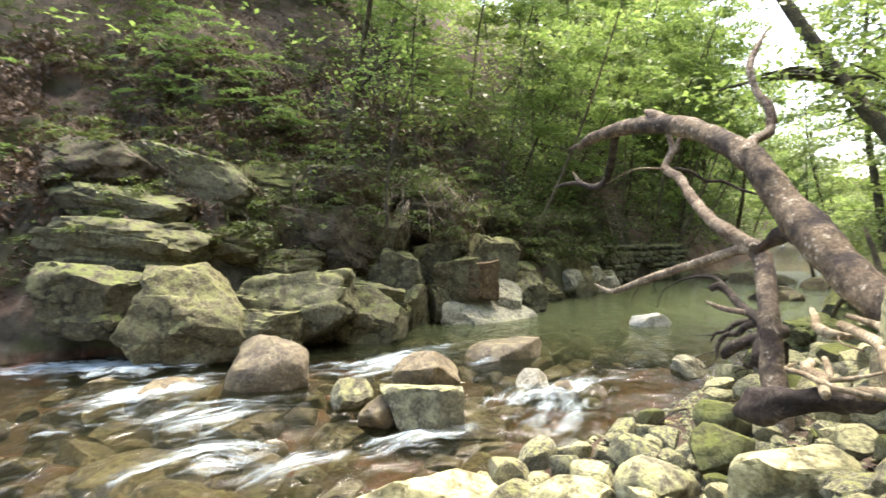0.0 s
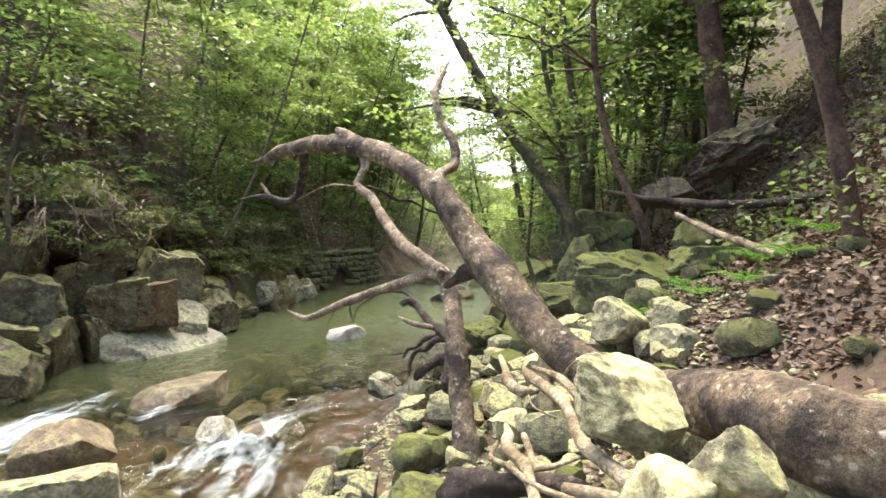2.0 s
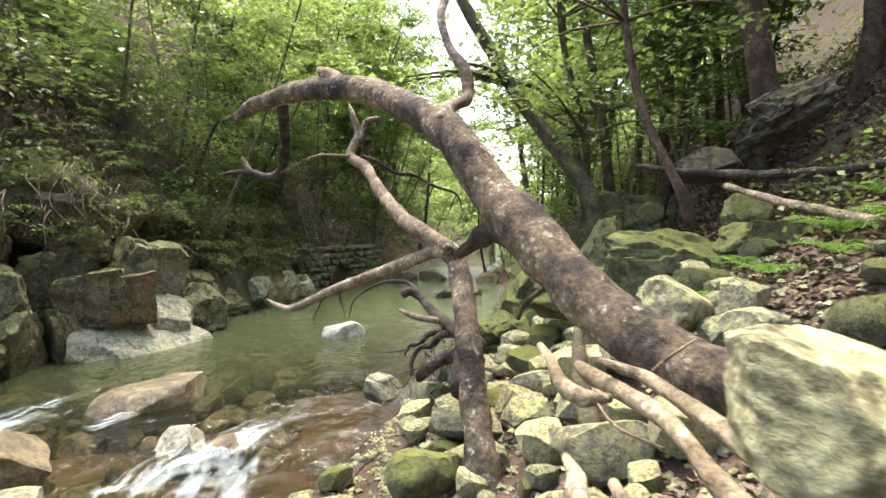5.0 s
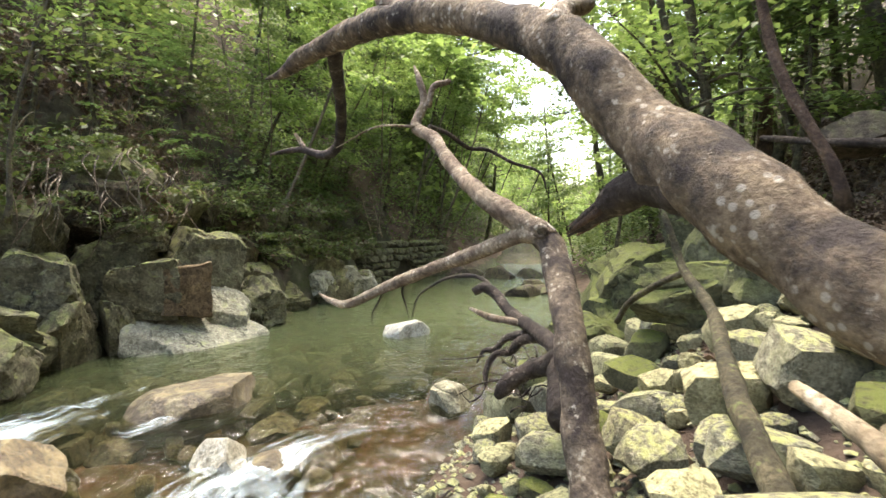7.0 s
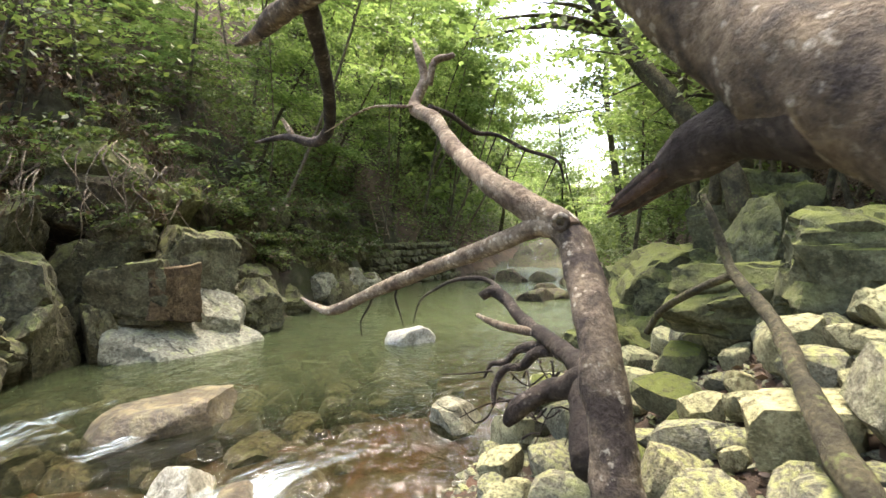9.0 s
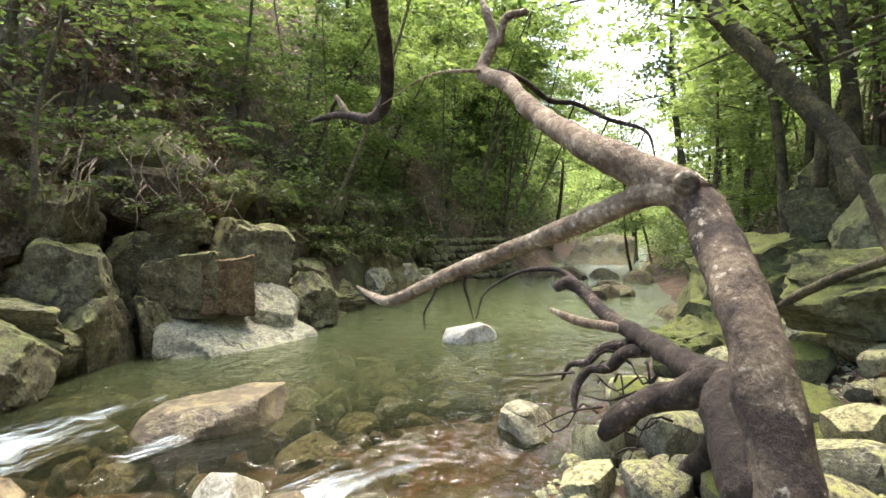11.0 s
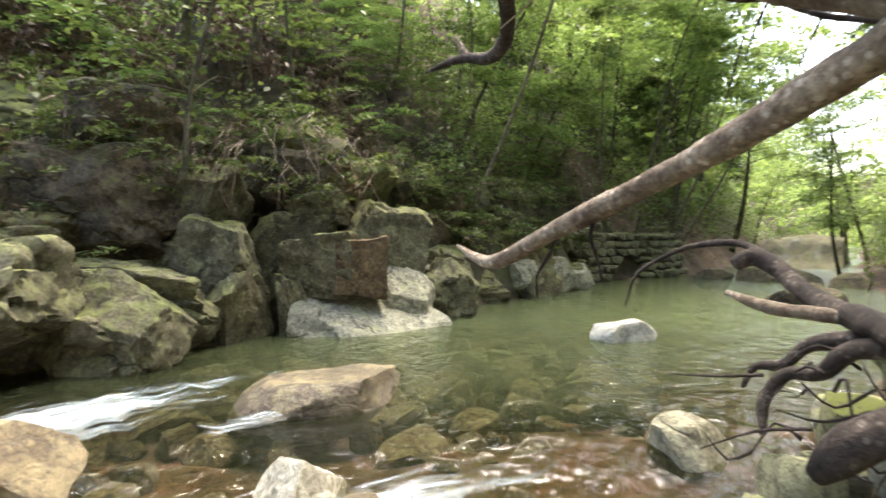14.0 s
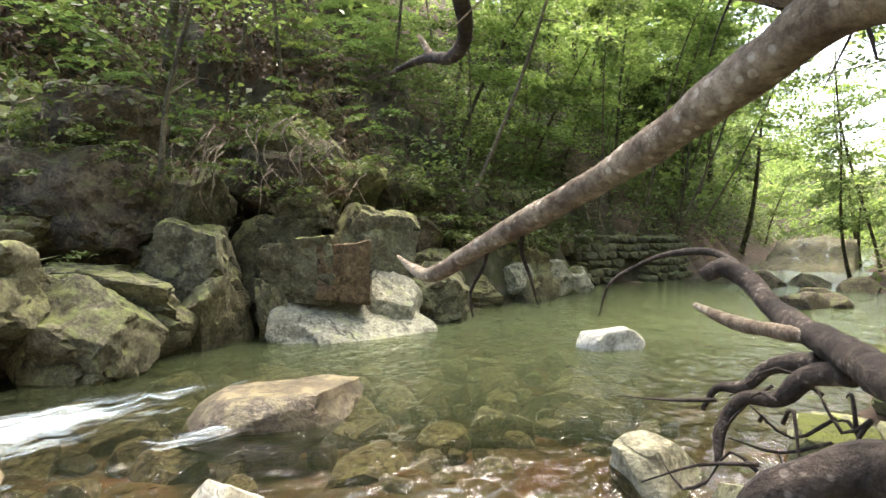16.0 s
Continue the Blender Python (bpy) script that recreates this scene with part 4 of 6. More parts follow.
# left bank: jointed ledge blocks
LEDGE_ROCKS = [
    ((-0.93, 11.86, 0.87), (0.90, 0.66, 0.82), 6, ROCK_CLIFF, 'squared block of jointed cliff rock over the pool', 0.98, 2, (0, 0)),
    ((-0.43, 11.94, 0.83), (0.70, 0.56, 0.78), 30, ROCK_BROWN, 'brown fractured face of a jointed cliff block', 0.98, 1, (0, 0)),
    ((-0.46, 12.22, -0.06), (1.98, 1.30, 0.95), 32, ROCK_PALE, 'smooth pale slab sloping into the pool', 0.80, 3, (34, 5)),
    ((-1.24, 11.66, 0.28), (0.38, 0.66, 0.90), 20, ROCK_LEDGE, 'upright split slab beside the pool', 0.80, 5, (0, -6)),
    ((0.12, 12.60, 0.30), (0.80, 0.80, 0.95), 34, ROCK_PALE, 'pale slab with a quartz vein sloping into the pool', 0.50, 5, (0, 25)),
    ((-2.02, 11.22, 0.98), (0.86, 0.80, 0.92), 10, ROCK_CLIFF, 'upright jointed rock rib on the bank', 0.85, 5, (0, 8)),
    ((-1.93, 11.02, 0.27), (0.80, 0.80, 1.05), -5, ROCK_CLIFF, 'lower part of a jointed rock rib', 0.80, 5, (0, 0)),
    ((-2.25, 10.48, 0.17), (0.94, 0.80, 0.71), 10, ROCK_LEDGE, 'angular ledge boulder with moss in its cracks', 0.60, 7, (0, 6)),
    ((-2.76, 10.32, 0.62), (1.76, 0.90, 0.64), 8, ROCK_LEDGE, 'long fractured ledge slab with leaf-covered top', 0.75, 5, (0, 3)),
    ((-2.94, 9.90, 0.22), (0.76, 0.70, 0.62), 0, ROCK_CLIFF, 'low broken ledge stone at the water', 0.60, 6, (0, 0)),
    ((-2.64, 10.20, 0.16), (0.58, 0.60, 0.60), 20, ROCK_CLIFF, 'low broken ledge stone at the water', 0.60, 6, (0, 0)),
    ((-3.54, 9.63, 0.70), (1.16, 1.00, 0.80), 5, ROCK_LEDGE, 'pale rounded ledge boulder', 0.40, 7, (0, 0)),
    ((-3.33, 9.47, 0.22), (0.97, 0.70, 0.55), 5, ROCK_CLIFF, 'low ledge stone at the water', 0.50, 7, (0, 0)),
    ((-2.53, 11.60, 1.70), (1.05, 0.90, 0.98), 5, ROCK_CLIFF, 'grey wedge of cliff rock', 0.60, 6, (0, -6)),
    # the shade under the overhang is put into these stones' colour
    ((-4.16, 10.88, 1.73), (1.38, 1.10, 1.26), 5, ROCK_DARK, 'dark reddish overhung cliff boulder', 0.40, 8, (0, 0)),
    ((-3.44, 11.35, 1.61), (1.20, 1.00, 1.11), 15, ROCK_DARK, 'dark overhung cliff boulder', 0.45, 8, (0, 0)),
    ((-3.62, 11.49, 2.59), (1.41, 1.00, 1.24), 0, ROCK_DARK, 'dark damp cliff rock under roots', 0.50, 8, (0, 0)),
    ((-2.61, 11.32, 1.04), (1.01, 0.80, 0.59), 0, ROCK_CLIFF, 'low grey cliff stone behind leaves', 0.50, 6, (0, 0)),
    ((-4.18, 10.31, 1.27), (1.39, 1.00, 0.56), 0, ROCK_CLIFF, 'mossy cliff ledge stone', 0.60, 6, (0, 0)),
    ((-1.14, 12.58, 1.72), (0.77, 0.70, 0.58), 0, ROCK_CLIFF, 'stacked flat stones on the ledge', 0.80, 3, (0, 0)),
    ((-1.13, 12.98, 2.11), (0.81, 0.70, 0.56), 0, ROCK_BROWN, 'reddish weathered cliff rock', 0.60, 6, (0, 0)),
    ((-1.77, 13.06, 2.20), (1.34, 1.20, 1.55), 0, ROCK_DARK, 'dark reddish cliff rock', 0.50, 8, (0, 20)),
    ((-1.68, 13.55, 2.64), (1.50, 1.60, 1.10), 0, ROCK_MOSS, 'bright mossy ramp of cliff rock', 0.50, 8, (0, 32)),
    ((0.18, 15.46, 1.54), (1.21, 1.00, 1.27), 10, ROCK_DARK, 'dark blocky cliff rock', 0.70, 6, (0, 0)),
    ((1.14, 16.05, 1.25), (0.80, 0.80, 0.80), 10, ROCK_CLIFF, 'small grey cliff rocks', 0.50, 7, (0, 0)),
    ((0.34, 14.45, 0.65), (1.04, 1.00, 0.81), 20, ROCK_CLIFF, 'grey rock shelf beside the pool', 0.50, 7, (0, 0)),
    ((1.01, 15.28, 0.21), (1.12, 1.00, 0.72), 30, ROCK_LEDGE, 'grey rock shelf beside the pool', 0.50, 7, (0, 0)),
    ((2.04, 16.72, 0.36), (1.53, 1.20, 1.28), 35, ROCK_LEDGE, 'pale rock rib beside the pool', 0.60, 6, (0, 10)),
    ((1.86, 17.36, 1.10), (0.88, 0.90, 1.02), 35, ROCK_LEDGE, 'pale rock rib beside the pool', 0.60, 6, (0, -15)),
    ((2.58, 18.53, 0.97), (0.79, 0.90, 0.87), 35, ROCK_LEDGE, 'upright pale rock above the pool', 0.70, 5, (0, 0)),
    ((3.27, 17.92, 0.16), (1.06, 0.80, 0.73), 35, ROCK_PALE, 'pale low rock at the water', 0.50, 7, (0, 0)),
    ((-4.88, 8.19, 0.61), (2.21, 1.30, 1.39), 8, ROCK_LEDGE, 'large pale rounded ledge boulder', 0.45, 8, (0, 0)),
    ((-6.32, 8.08, 0.84), (1.48, 1.20, 1.11), 8, ROCK_CLIFF, 'mossy ledge boulder above the stream', 0.40, 8, (0, 0)),
    ((-3.66, 8.21, 0.32), (0.95, 0.80, 0.76), 0, ROCK_LEDGE, 'low grey stone at the water', 0.50, 7, (0, 0)),
    ((-3.42, 9.02, 0.63), (1.76, 1.00, 1.09), 0, ROCK_LEDGE, 'fractured grey ledge boulder above the stream', 0.55, 7, (0, -8)),
    ((-2.42, 9.61, 0.32), (1.33, 0.90, 1.11), 0, ROCK_CLIFF, 'fractured ledge stone above the stream', 0.60, 7, (0, 0)),
    ((-6.46, 9.06, 1.65), (2.58, 1.20, 0.88), 5, ROCK_LEDGE, 'pale slab of cliff rock', 0.70, 5, (0, 3)),
    ((-5.36, 9.99, 1.53), (1.60, 1.10, 0.80), 5, ROCK_CLIFF, 'grey slab of cliff rock', 0.60, 6, (0, 0)),
    ((-4.70, 10.10, 1.52), (0.92, 1.10, 1.04), 5, ROCK_LEDGE, 'pale jointed cliff stone', 0.60, 6, (0, 15)),
    # set back in the cliff, its shade painted as darker stone
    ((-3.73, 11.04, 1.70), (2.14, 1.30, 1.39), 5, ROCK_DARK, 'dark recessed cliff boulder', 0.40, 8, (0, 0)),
    ((-7.05, 9.62, 2.35), (2.52, 1.40, 0.71), 0, ROCK_CLIFF, 'dark layered cliff ledge', 0.70, 5, (0, 6)),
    ((-6.21, 10.63, 2.90), (2.67, 1.40, 1.09), 0, ROCK_CLIFF, 'mossy slanting cliff slab', 0.65, 5, (0, 14)),
    ((-4.69, 11.51, 2.86), (1.97, 1.20, 0.92), 0, ROCK_MOSS, 'moss-covered stone in the cliff', 0.50, 7, (0, 0)),
    ((-1.42, 12.35, 0.80), (1.10, 0.90, 1.45), 10, ROCK_CLIFF, 'shaded cliff rock behind the jointed block', 0.60, 6, (0, 0)),
    ((-2.75, 11.55, 0.75), (1.25, 0.90, 1.20), 0, ROCK_CLIFF, 'grey cliff rock behind the leaf-covered ledge', 0.60, 6, (0, 0)),
    ((-0.35, 13.05, 0.95), (1.30, 0.90, 1.50), 15, ROCK_LEDGE, 'fractured cliff rock above the pale slab', 0.60, 6, (0, 6)),
    ((0.70, 13.45, 0.40), (1.00, 0.90, 0.90), 25, ROCK_LEDGE, 'low grey rock shelf beside the pale slab', 0.55, 6, (0, 6)),
    ((-3.30, 10.75, 0.62), (1.30, 0.80, 0.70), 5, ROCK_LEDGE, 'leaf-covered ledge of grey rock', 0.70, 5, (0, 0)),
    ((-7.74, 10.04, 3.15), (1.95, 1.40, 1.03), 0, ROCK_DARK, 'dark layered cliff rock', 0.60, 6, (0, 10)),
]
for k, (at, size, turn, mat, label, square, cuts, tilt) in enumerate(LEDGE_ROCKS):
    boulder(*at, tuple(s * 1.18 for s in size), turn, mat, label, 200 + k, tilt, 5, cuts + 3, square, rough=0.06, steps=0.02 if mat in (ROCK_PALE, ROCK_BROWN) else 0.06)

# jointed blocks along the foot and the first step of the cliff beyond the slab
cb = random.Random(41)
CLIFF_TOPS = []
for k in range(34):
    u = cb.uniform(0, 1)
    row = k % 3
    y = 13.7 + 6.0 * u
    x = float(np.interp(y, LEFT_BANK[:, 1], LEFT_BANK[:, 0])) - (0.35, 0.95, 1.55)[row] - cb.uniform(0, 0.3)
    s = cb.uniform(0.6, 1.1)
    z = (0.25, 0.95, 1.9)[row] + cb.uniform(-0.15, 0.25)
    if row:
        CLIFF_TOPS.append((x, y - 0.1, z + 0.45 * s))
    boulder(x, y, z, (s * 1.25, s, s * (0.9, 0.95, 1.1)[row]), 55 + cb.uniform(-20, 20), cb.choice(((ROCK_LEDGE, ROCK_CLIFF, ROCK_PALE), (ROCK_CLIFF, ROCK_DARK, ROCK_LEDGE), (ROCK_DARK, ROCK_CLIFF, ROCK_MOSS))[row]), ("grey jointed rock at the pool's edge", "fractured block in the cliff above the pool", "dark block high in the cliff")[row], 800 + k, (cb.uniform(-8, 8), cb.uniform(-8, 8)), 4, 8, 0.6, steps=0.06)

# ---- stones of the gravel bar ----
def stone_set(mat, n, seed, level=2):
    return [rock_mesh("stone", (1, 0.8, 0.72), seed + i, level, 7, 0.035, 0.75) for i in range(n)], mat


SETS = [stone_set(ROCK, 7, 300), stone_set(ROCK_YELLOW, 6, 320), stone_set(ROCK_MOSS, 4, 340), stone_set(ROCK_RIVER, 6, 360), stone_set(ROCK_BED, 6, 380, 3)]
for shapes, mat in SETS:
    for me in shapes:
        me.materials.append(mat)


def lay(n, pick, sizes, choose, seed, label, group, sink=0.2, spacing=0.42, name="stone", base=None):
    """Stones laid side by side without overlap, the large ones first."""
    r = random.Random(seed)
    put = []
    want = sorted((sizes[0] + (sizes[1] - sizes[0]) * r.random() ** 1.7 for _ in range(n)), reverse=True)
    for s in want:
        for _ in range(40):
            x, y = pick(r)
            if all((x - a) ** 2 + (y - b) ** 2 > ((s + c) * spacing) ** 2 for a, b, c in put):
                put.append((x, y, s))
                shapes, _m = SETS[choose(r)]
                ob = new(name, r.choice(shapes))
                z = (base(x, y) if base else ground_z(x, y)) + s * (0.36 - sink)
                k = (s * r.uniform(0.85, 1.15), s * r.uniform(0.85, 1.15), s * r.uniform(0.75, 1.1))
                ob.matrix_basis = pose(x, y, z, r.uniform(-22, 22), r.uniform(-22, 22), r.uniform(0, 360)) @ Matrix.Diagonal((*k, 1))
                tagged(ob, label[_m.name] if isinstance(label, dict) else label, "stone", group)
                break


LABELS = {ROCK.name: "pale grey angular stone of the gravel bar", ROCK_YELLOW.name: "pale yellow-lichened stone of the gravel bar", ROCK_MOSS.name: "dark mossy stone of the gravel bar", ROCK_RIVER.name: "wet tan cobble in the shallow stream", ROCK_BED.name: "brown algae-covered cobble on the stream bed"}


def on_bar(x0, x1, y0, y1, lo, hi):
    def pick(r):
        while True:
            x, y = r.uniform(x0, x1), r.uniform(y0, y1)
            if lo < -across(RIGHT_BANK, np.array([x]), np.array([y]))[0] < hi:
                return x, y
    return pick


lay(115, on_bar(2.35, 5.2, 3.4, 8.2, 0.1, 3.0), (0.18, 0.5), lambda r: r.choice((0, 0, 0, 1, 1, 1, 1, 2)), 11, LABELS, "gravel bar stones", 0.05)
lay(95, on_bar(-1.2, 1.55, 1.9, 5.9, 0.0, 2.6), (0.1, 0.42), lambda r: r.choice((0, 0, 0, 1, 1)), 12, LABELS, "gravel bar stones", 0.1)
lay(38, on_bar(1.3, 2.4, 2.4, 6.4, 0.1, 4.0), (0.1, 0.32), lambda r: r.choice((0, 1, 1, 2)), 13, LABELS, "gravel bar stones", 0.1)
lay(40, on_bar(1.0, 1.9, 1.2, 2.6, 1.0, 6.0), (0.16, 0.34), lambda r: r.choice((0, 1, 2)), 19, LABELS, "gravel bar stones", -0.05)
lay(22, on_bar(0.6, 2.6, 0.6, 2.6, 1.0, 6.0), (0.15, 0.5), lambda r: r.choice((0, 1)), 14, LABELS, "gravel bar stones", 0.05)
lay(24, on_bar(3.0, 5.5, 2.0, 5.5, 2.0, 6.0), (0.12, 0.4), lambda r: r.choice((0, 2, 2)), 16, LABELS, "gravel bar stones", 0.12)


def in_stream(x0, x1, y0, y1):
    def pick(r):
        while True:
            x, y = r.uniform(x0, x1), r.uniform(y0, y1)
            if across(LEFT_BANK, np.array([x]), np.array([y]))[0] < -0.2 and across(RIGHT_BANK, np.array([x]), np.array([y]))[0] > 0.1:
                return x, y
    return pick


def bed_level(x, y):
    return float(water_level(np.array([x]), np.array([y]))[0]) - 0.2


lay(260, in_stream(-6, 3.2, 4.3, 12.0), (0.16, 0.7), lambda r: r.choice((4, 4, 4, 4, 3)), 15, LABELS, "stream cobbles", 0.6, 0.38, "cobble", bed_level)


def pebbles(name, n, box, lo, hi, sizes, mat, seed, label):
    g = np.random.default_rng(seed)
    x, y = g.uniform(box[0], box[1], n), g.uniform(box[2], box[3], n)
    d = -across(RIGHT_BANK, x, y)
    k = (d > lo) & (d < hi)
    x, y = x[k], y[k]
    z = height(x, y)
    base = np.array([(1, 0, 0), (-1, 0, 0), (0, 1, 0), (0, -1, 0), (0, 0, 0.7), (0, 0, -0.7), (0.6, 0.6, 0.35), (-0.55, 0.5, 0.4)])
    tri = [(0, 2, 6), (2, 4, 6), (4, 0, 6), (2, 1, 7), (1, 4, 7), (4, 2, 7), (1, 3, 4), (3, 0, 4), (2, 0, 5), (1, 2, 5), (3, 1, 5), (0, 3, 5)]
    verts, faces = [], []
    for i in range(len(x)):
        s, a = g.uniform(*sizes), g.uniform(0, 6.28)
        b = base * s * g.uniform(0.7, 1.2, 3)
        ca, sa = math.cos(a), math.sin(a)
        o = len(verts)
        verts += [(x[i] + p[0] * ca - p[1] * sa, y[i] + p[0] * sa + p[1] * ca, z[i] + p[2] + s * 0.2) for p in b]
        faces += [(p + o, q + o, w + o) for p, q, w in tri]
    thing(name, mesh_of(name, verts, faces, False), mat, label, "gravel", kind="stuff")


pebbles("gravel", 16000, (-2.5, 5.0, -2.0, 8.5), -0.1, 3.6, (0.012, 0.045), ROCK, 21, "pale broken gravel between the bank stones")


# ---- white water ----
def run(pts, width, seed, lift=0.05):
    """A run of foam on the falling water."""
    c = spline([(x, y, 0, w) for (x, y), w in zip(pts, width)], 0.12)
    n, m = len(c), 9
    verts, faces, uvs = [], [], []
    for i in range(n):
        t = c[min(i + 1, n - 1), :2] - c[max(i - 1, 0), :2]
        t /= np.linalg.norm(t) + 1e-9
        for j in range(m):
            k = (j / (m - 1) - 0.5) * 2
            x, y = c[i, 0] - t[1] * k * c[i, 3], c[i, 1] + t[0] * k * c[i, 3]
            z = float(water_z(np.array([x]), np.array([y]))[0]) + lift * (1.1 - k * k) + 0.05 * noise.noise(Vector((x * 5, y * 5, seed)))
            verts.append((x, y, z))
            uvs.append((i / (n - 1), j / (m - 1)))
    for i in range(n - 1):
        for j in range(m - 1):
            a = i * m + j
            faces.append((a, a + 1, a + m + 1, a + m))
    me = mesh_of("white_water", verts, faces)
    uv, flow = me.uv_layers.new(name="UVMap"), me.uv_layers.new(name="Flow")
    for lp in me.loops:
        uu, vv = uvs[lp.vertex_index]
        uv.data[lp.index].uv = (uu, vv)
        flow.data[lp.index].uv = (uu * n * 0.12 + seed * 7.3, vv * 1.2)
    thing("white_water", me, FOAM, "white foaming water rushing between boulders", "water", kind="stuff")


run([(-0.5, 9.3), (-0.86, 8.9), (-1.34, 8.3), (-1.84, 7.59), (-2.39, 7.29), (-2.9, 7.05)], (0.27, 0.54, 0.61, 0.65, 0.74, 0.68), 2)
run([(-3.4, 7.6), (-4.14, 7.5), (-4.7, 7.4), (-5.5, 7.6), (-6.4, 7.5), (-8.0, 7.0)], (0.68, 0.94, 0.94, 1.08, 1.08, 0.94), 1)
run([(1.9, 7.75), (1.67, 7.49), (1.06, 7.12), (0.6, 6.68), (0.25, 6.04), (-0.17, 5.7), (-0.4, 5.45)], (0.16, 0.27, 0.46, 0.76, 0.92, 0.68, 0.41), 3, 0.08)
run([(0.1, 5.85), (-0.2, 5.73), (-0.67, 5.53), (-0.96, 5.3), (-1.11, 5.07), (-1.4, 4.8)], (0.34, 0.38, 0.30, 0.35, 0.35, 0.27), 4)
run([(-2.1, 6.2), (-2.42, 6.09), (-2.85, 5.91), (-3.25, 5.68), (-3.63, 5.42), (-4.1, 5.1)], (0.27, 0.38, 0.46, 0.68, 0.61, 0.54), 5)
run([(-2.0, 5.1), (-2.23, 5.0), (-2.63, 4.95), (-2.93, 4.76), (-3.19, 4.6), (-3.5, 4.3)], (0.19, 0.27, 0.46, 0.49, 0.49, 0.41), 6)
run([(-3.5, 6.6), (-3.84, 6.44), (-4.24, 6.23), (-4.61, 5.98), (-5.2, 5.5)], (0.41, 0.59, 0.68, 0.85, 0.81), 7)
run([(-1.4, 5.15), (-1.55, 5.06), (-1.78, 4.94), (-1.97, 4.68), (-2.3, 4.3)], (0.14, 0.20, 0.24, 0.27, 0.27), 9)
run([(0.3, 9.0), (-0.1, 8.2), (-0.5, 7.9)], (0.11, 0.19, 0.14), 8)


# ---- far end of the pool ----
wall = thing("stone_wall", None, None, "old dry-stone retaining wall with a culvert opening by the pool", "wall")
r = random.Random(3)
wall_shapes = [rock_mesh("stone", (1, 1, 1), 400 + i, 2, 7, 0.04, 0.8) for i in range(6)]
for me in wall_shapes:
    me.materials.append(ROCK_CLIFF)
a, b = Vector((3.6, 19.3, -0.1)), Vector((7.2, 22.3, -0.1))
for row in range(6):
    u = 0.0
    while u < 1.0:
        s = r.uniform(0.3, 0.6)
        p = a.lerp(b, u + s / 9.4)
        z = 0.1 + row * 0.22
        u += s / 4.7
        if 0.36 < u < 0.66 and row < 2 + (0.42 < u < 0.6):
            continue
        ob = new("stone", r.choice(wall_shapes))
        ob.parent = wall
        ob.matrix_basis = pose(p.x - 0.04 * row, p.y + 0.05 * row, z, r.uniform(-6, 6), r.uniform(-8, 8), 40 + r.uniform(-6, 6)) @ Matrix.Diagonal((s * 1.08, 0.5, r.uniform(0.21, 0.3), 1))
v = [(-0.2, 0.35, 0.0), (4.9, 0.35, 0.0), (4.9, 0.6, 0.0), (-0.2, 0.6, 0.0), (-0.2, 0.35, 1.2), (4.9, 0.35, 1.2), (4.9, 0.6, 1.2), (-0.2, 0.6, 1.2)]
core = part("core", mesh_of("core", v, [(0, 3, 2, 1), (4, 5, 6, 7), (0, 1, 5, 4), (1, 2, 6, 5), (2, 3, 7, 6), (3, 0, 4, 7)], False), ROCK_DARK, wall, "dark earth core behind the stones")
core.matrix_basis = pose(3.55, 19.3, -0.15, 0, 0, 39.8)

ladder = thing("ladder", None, None, "small weathered ladder leaning on the bank", "ladder")
for off in (-0.17, 0.17):
    limb_part("rail", [(4.45 + off, 21.0, 1.45, 0.028), (4.35 + off, 21.4, 2.1, 0.028), (4.2 + off, 21.8, 2.9, 0.026)], ladder, BARK_PALE, 6, 0.03, 1, 0.3)
for k in range(6):
    limb_part("rung", [(4.27 - 0.035 * k, 21.05 + 0.14 * k, 1.6 + 0.22 * k, 0.02), (4.61 - 0.035 * k, 21.05 + 0.14 * k, 1.6 + 0.22 * k, 0.02)], ladder, BARK_PALE, 6, 0.03, k, 0.2)
stick("driftwood_branch", [(3.3, 19.2, 1.15, 0.08), (3.7, 19.7, 1.25, 0.1), (4.1, 20.0, 1.45, 0.05)], ROCK_WHITE, "bleached broken log above the stone wall", seed=90)

def chute(u, k):
    """The sloping face of the cascade: u from foot to top, k across."""
    x, y = 11.6 + 4.6 * u + 0.86 * k, 24.6 + 7.2 * u - 0.5 * k
    return x, y, -0.25 + 1.5 * u - 0.1 * abs(k) + 0.3 * noise.noise(Vector((u * 9, k * 2.5, 3)))


verts, faces = [], []
for i in range(25):
    for j in range(17):
        verts.append(chute(i / 24, (j - 8) * 0.19))
for i in range(24):
    for j in range(16):
        faces.append((i * 17 + j, i * 17 + j + 1, (i + 1) * 17 + j + 1, (i + 1) * 17 + j))
o = len(verts)
verts += [(x, y, -1.2) for x, y, z in verts[:o]]
ring = [j for j in range(17)] + [i * 17 + 16 for i in range(1, 25)] + [24 * 17 + j for j in range(15, -1, -1)] + [i * 17 for i in range(23, 0, -1)]
for p, q in zip(ring, ring[1:] + ring[:1]):
    faces.append((q, p, p + o, q + o))
thing("cascade_rock", mesh_of("cascade_rock", verts, faces), ROCK_DARK, "sloping wet rock with a thin cascade at the valley head", "rock")
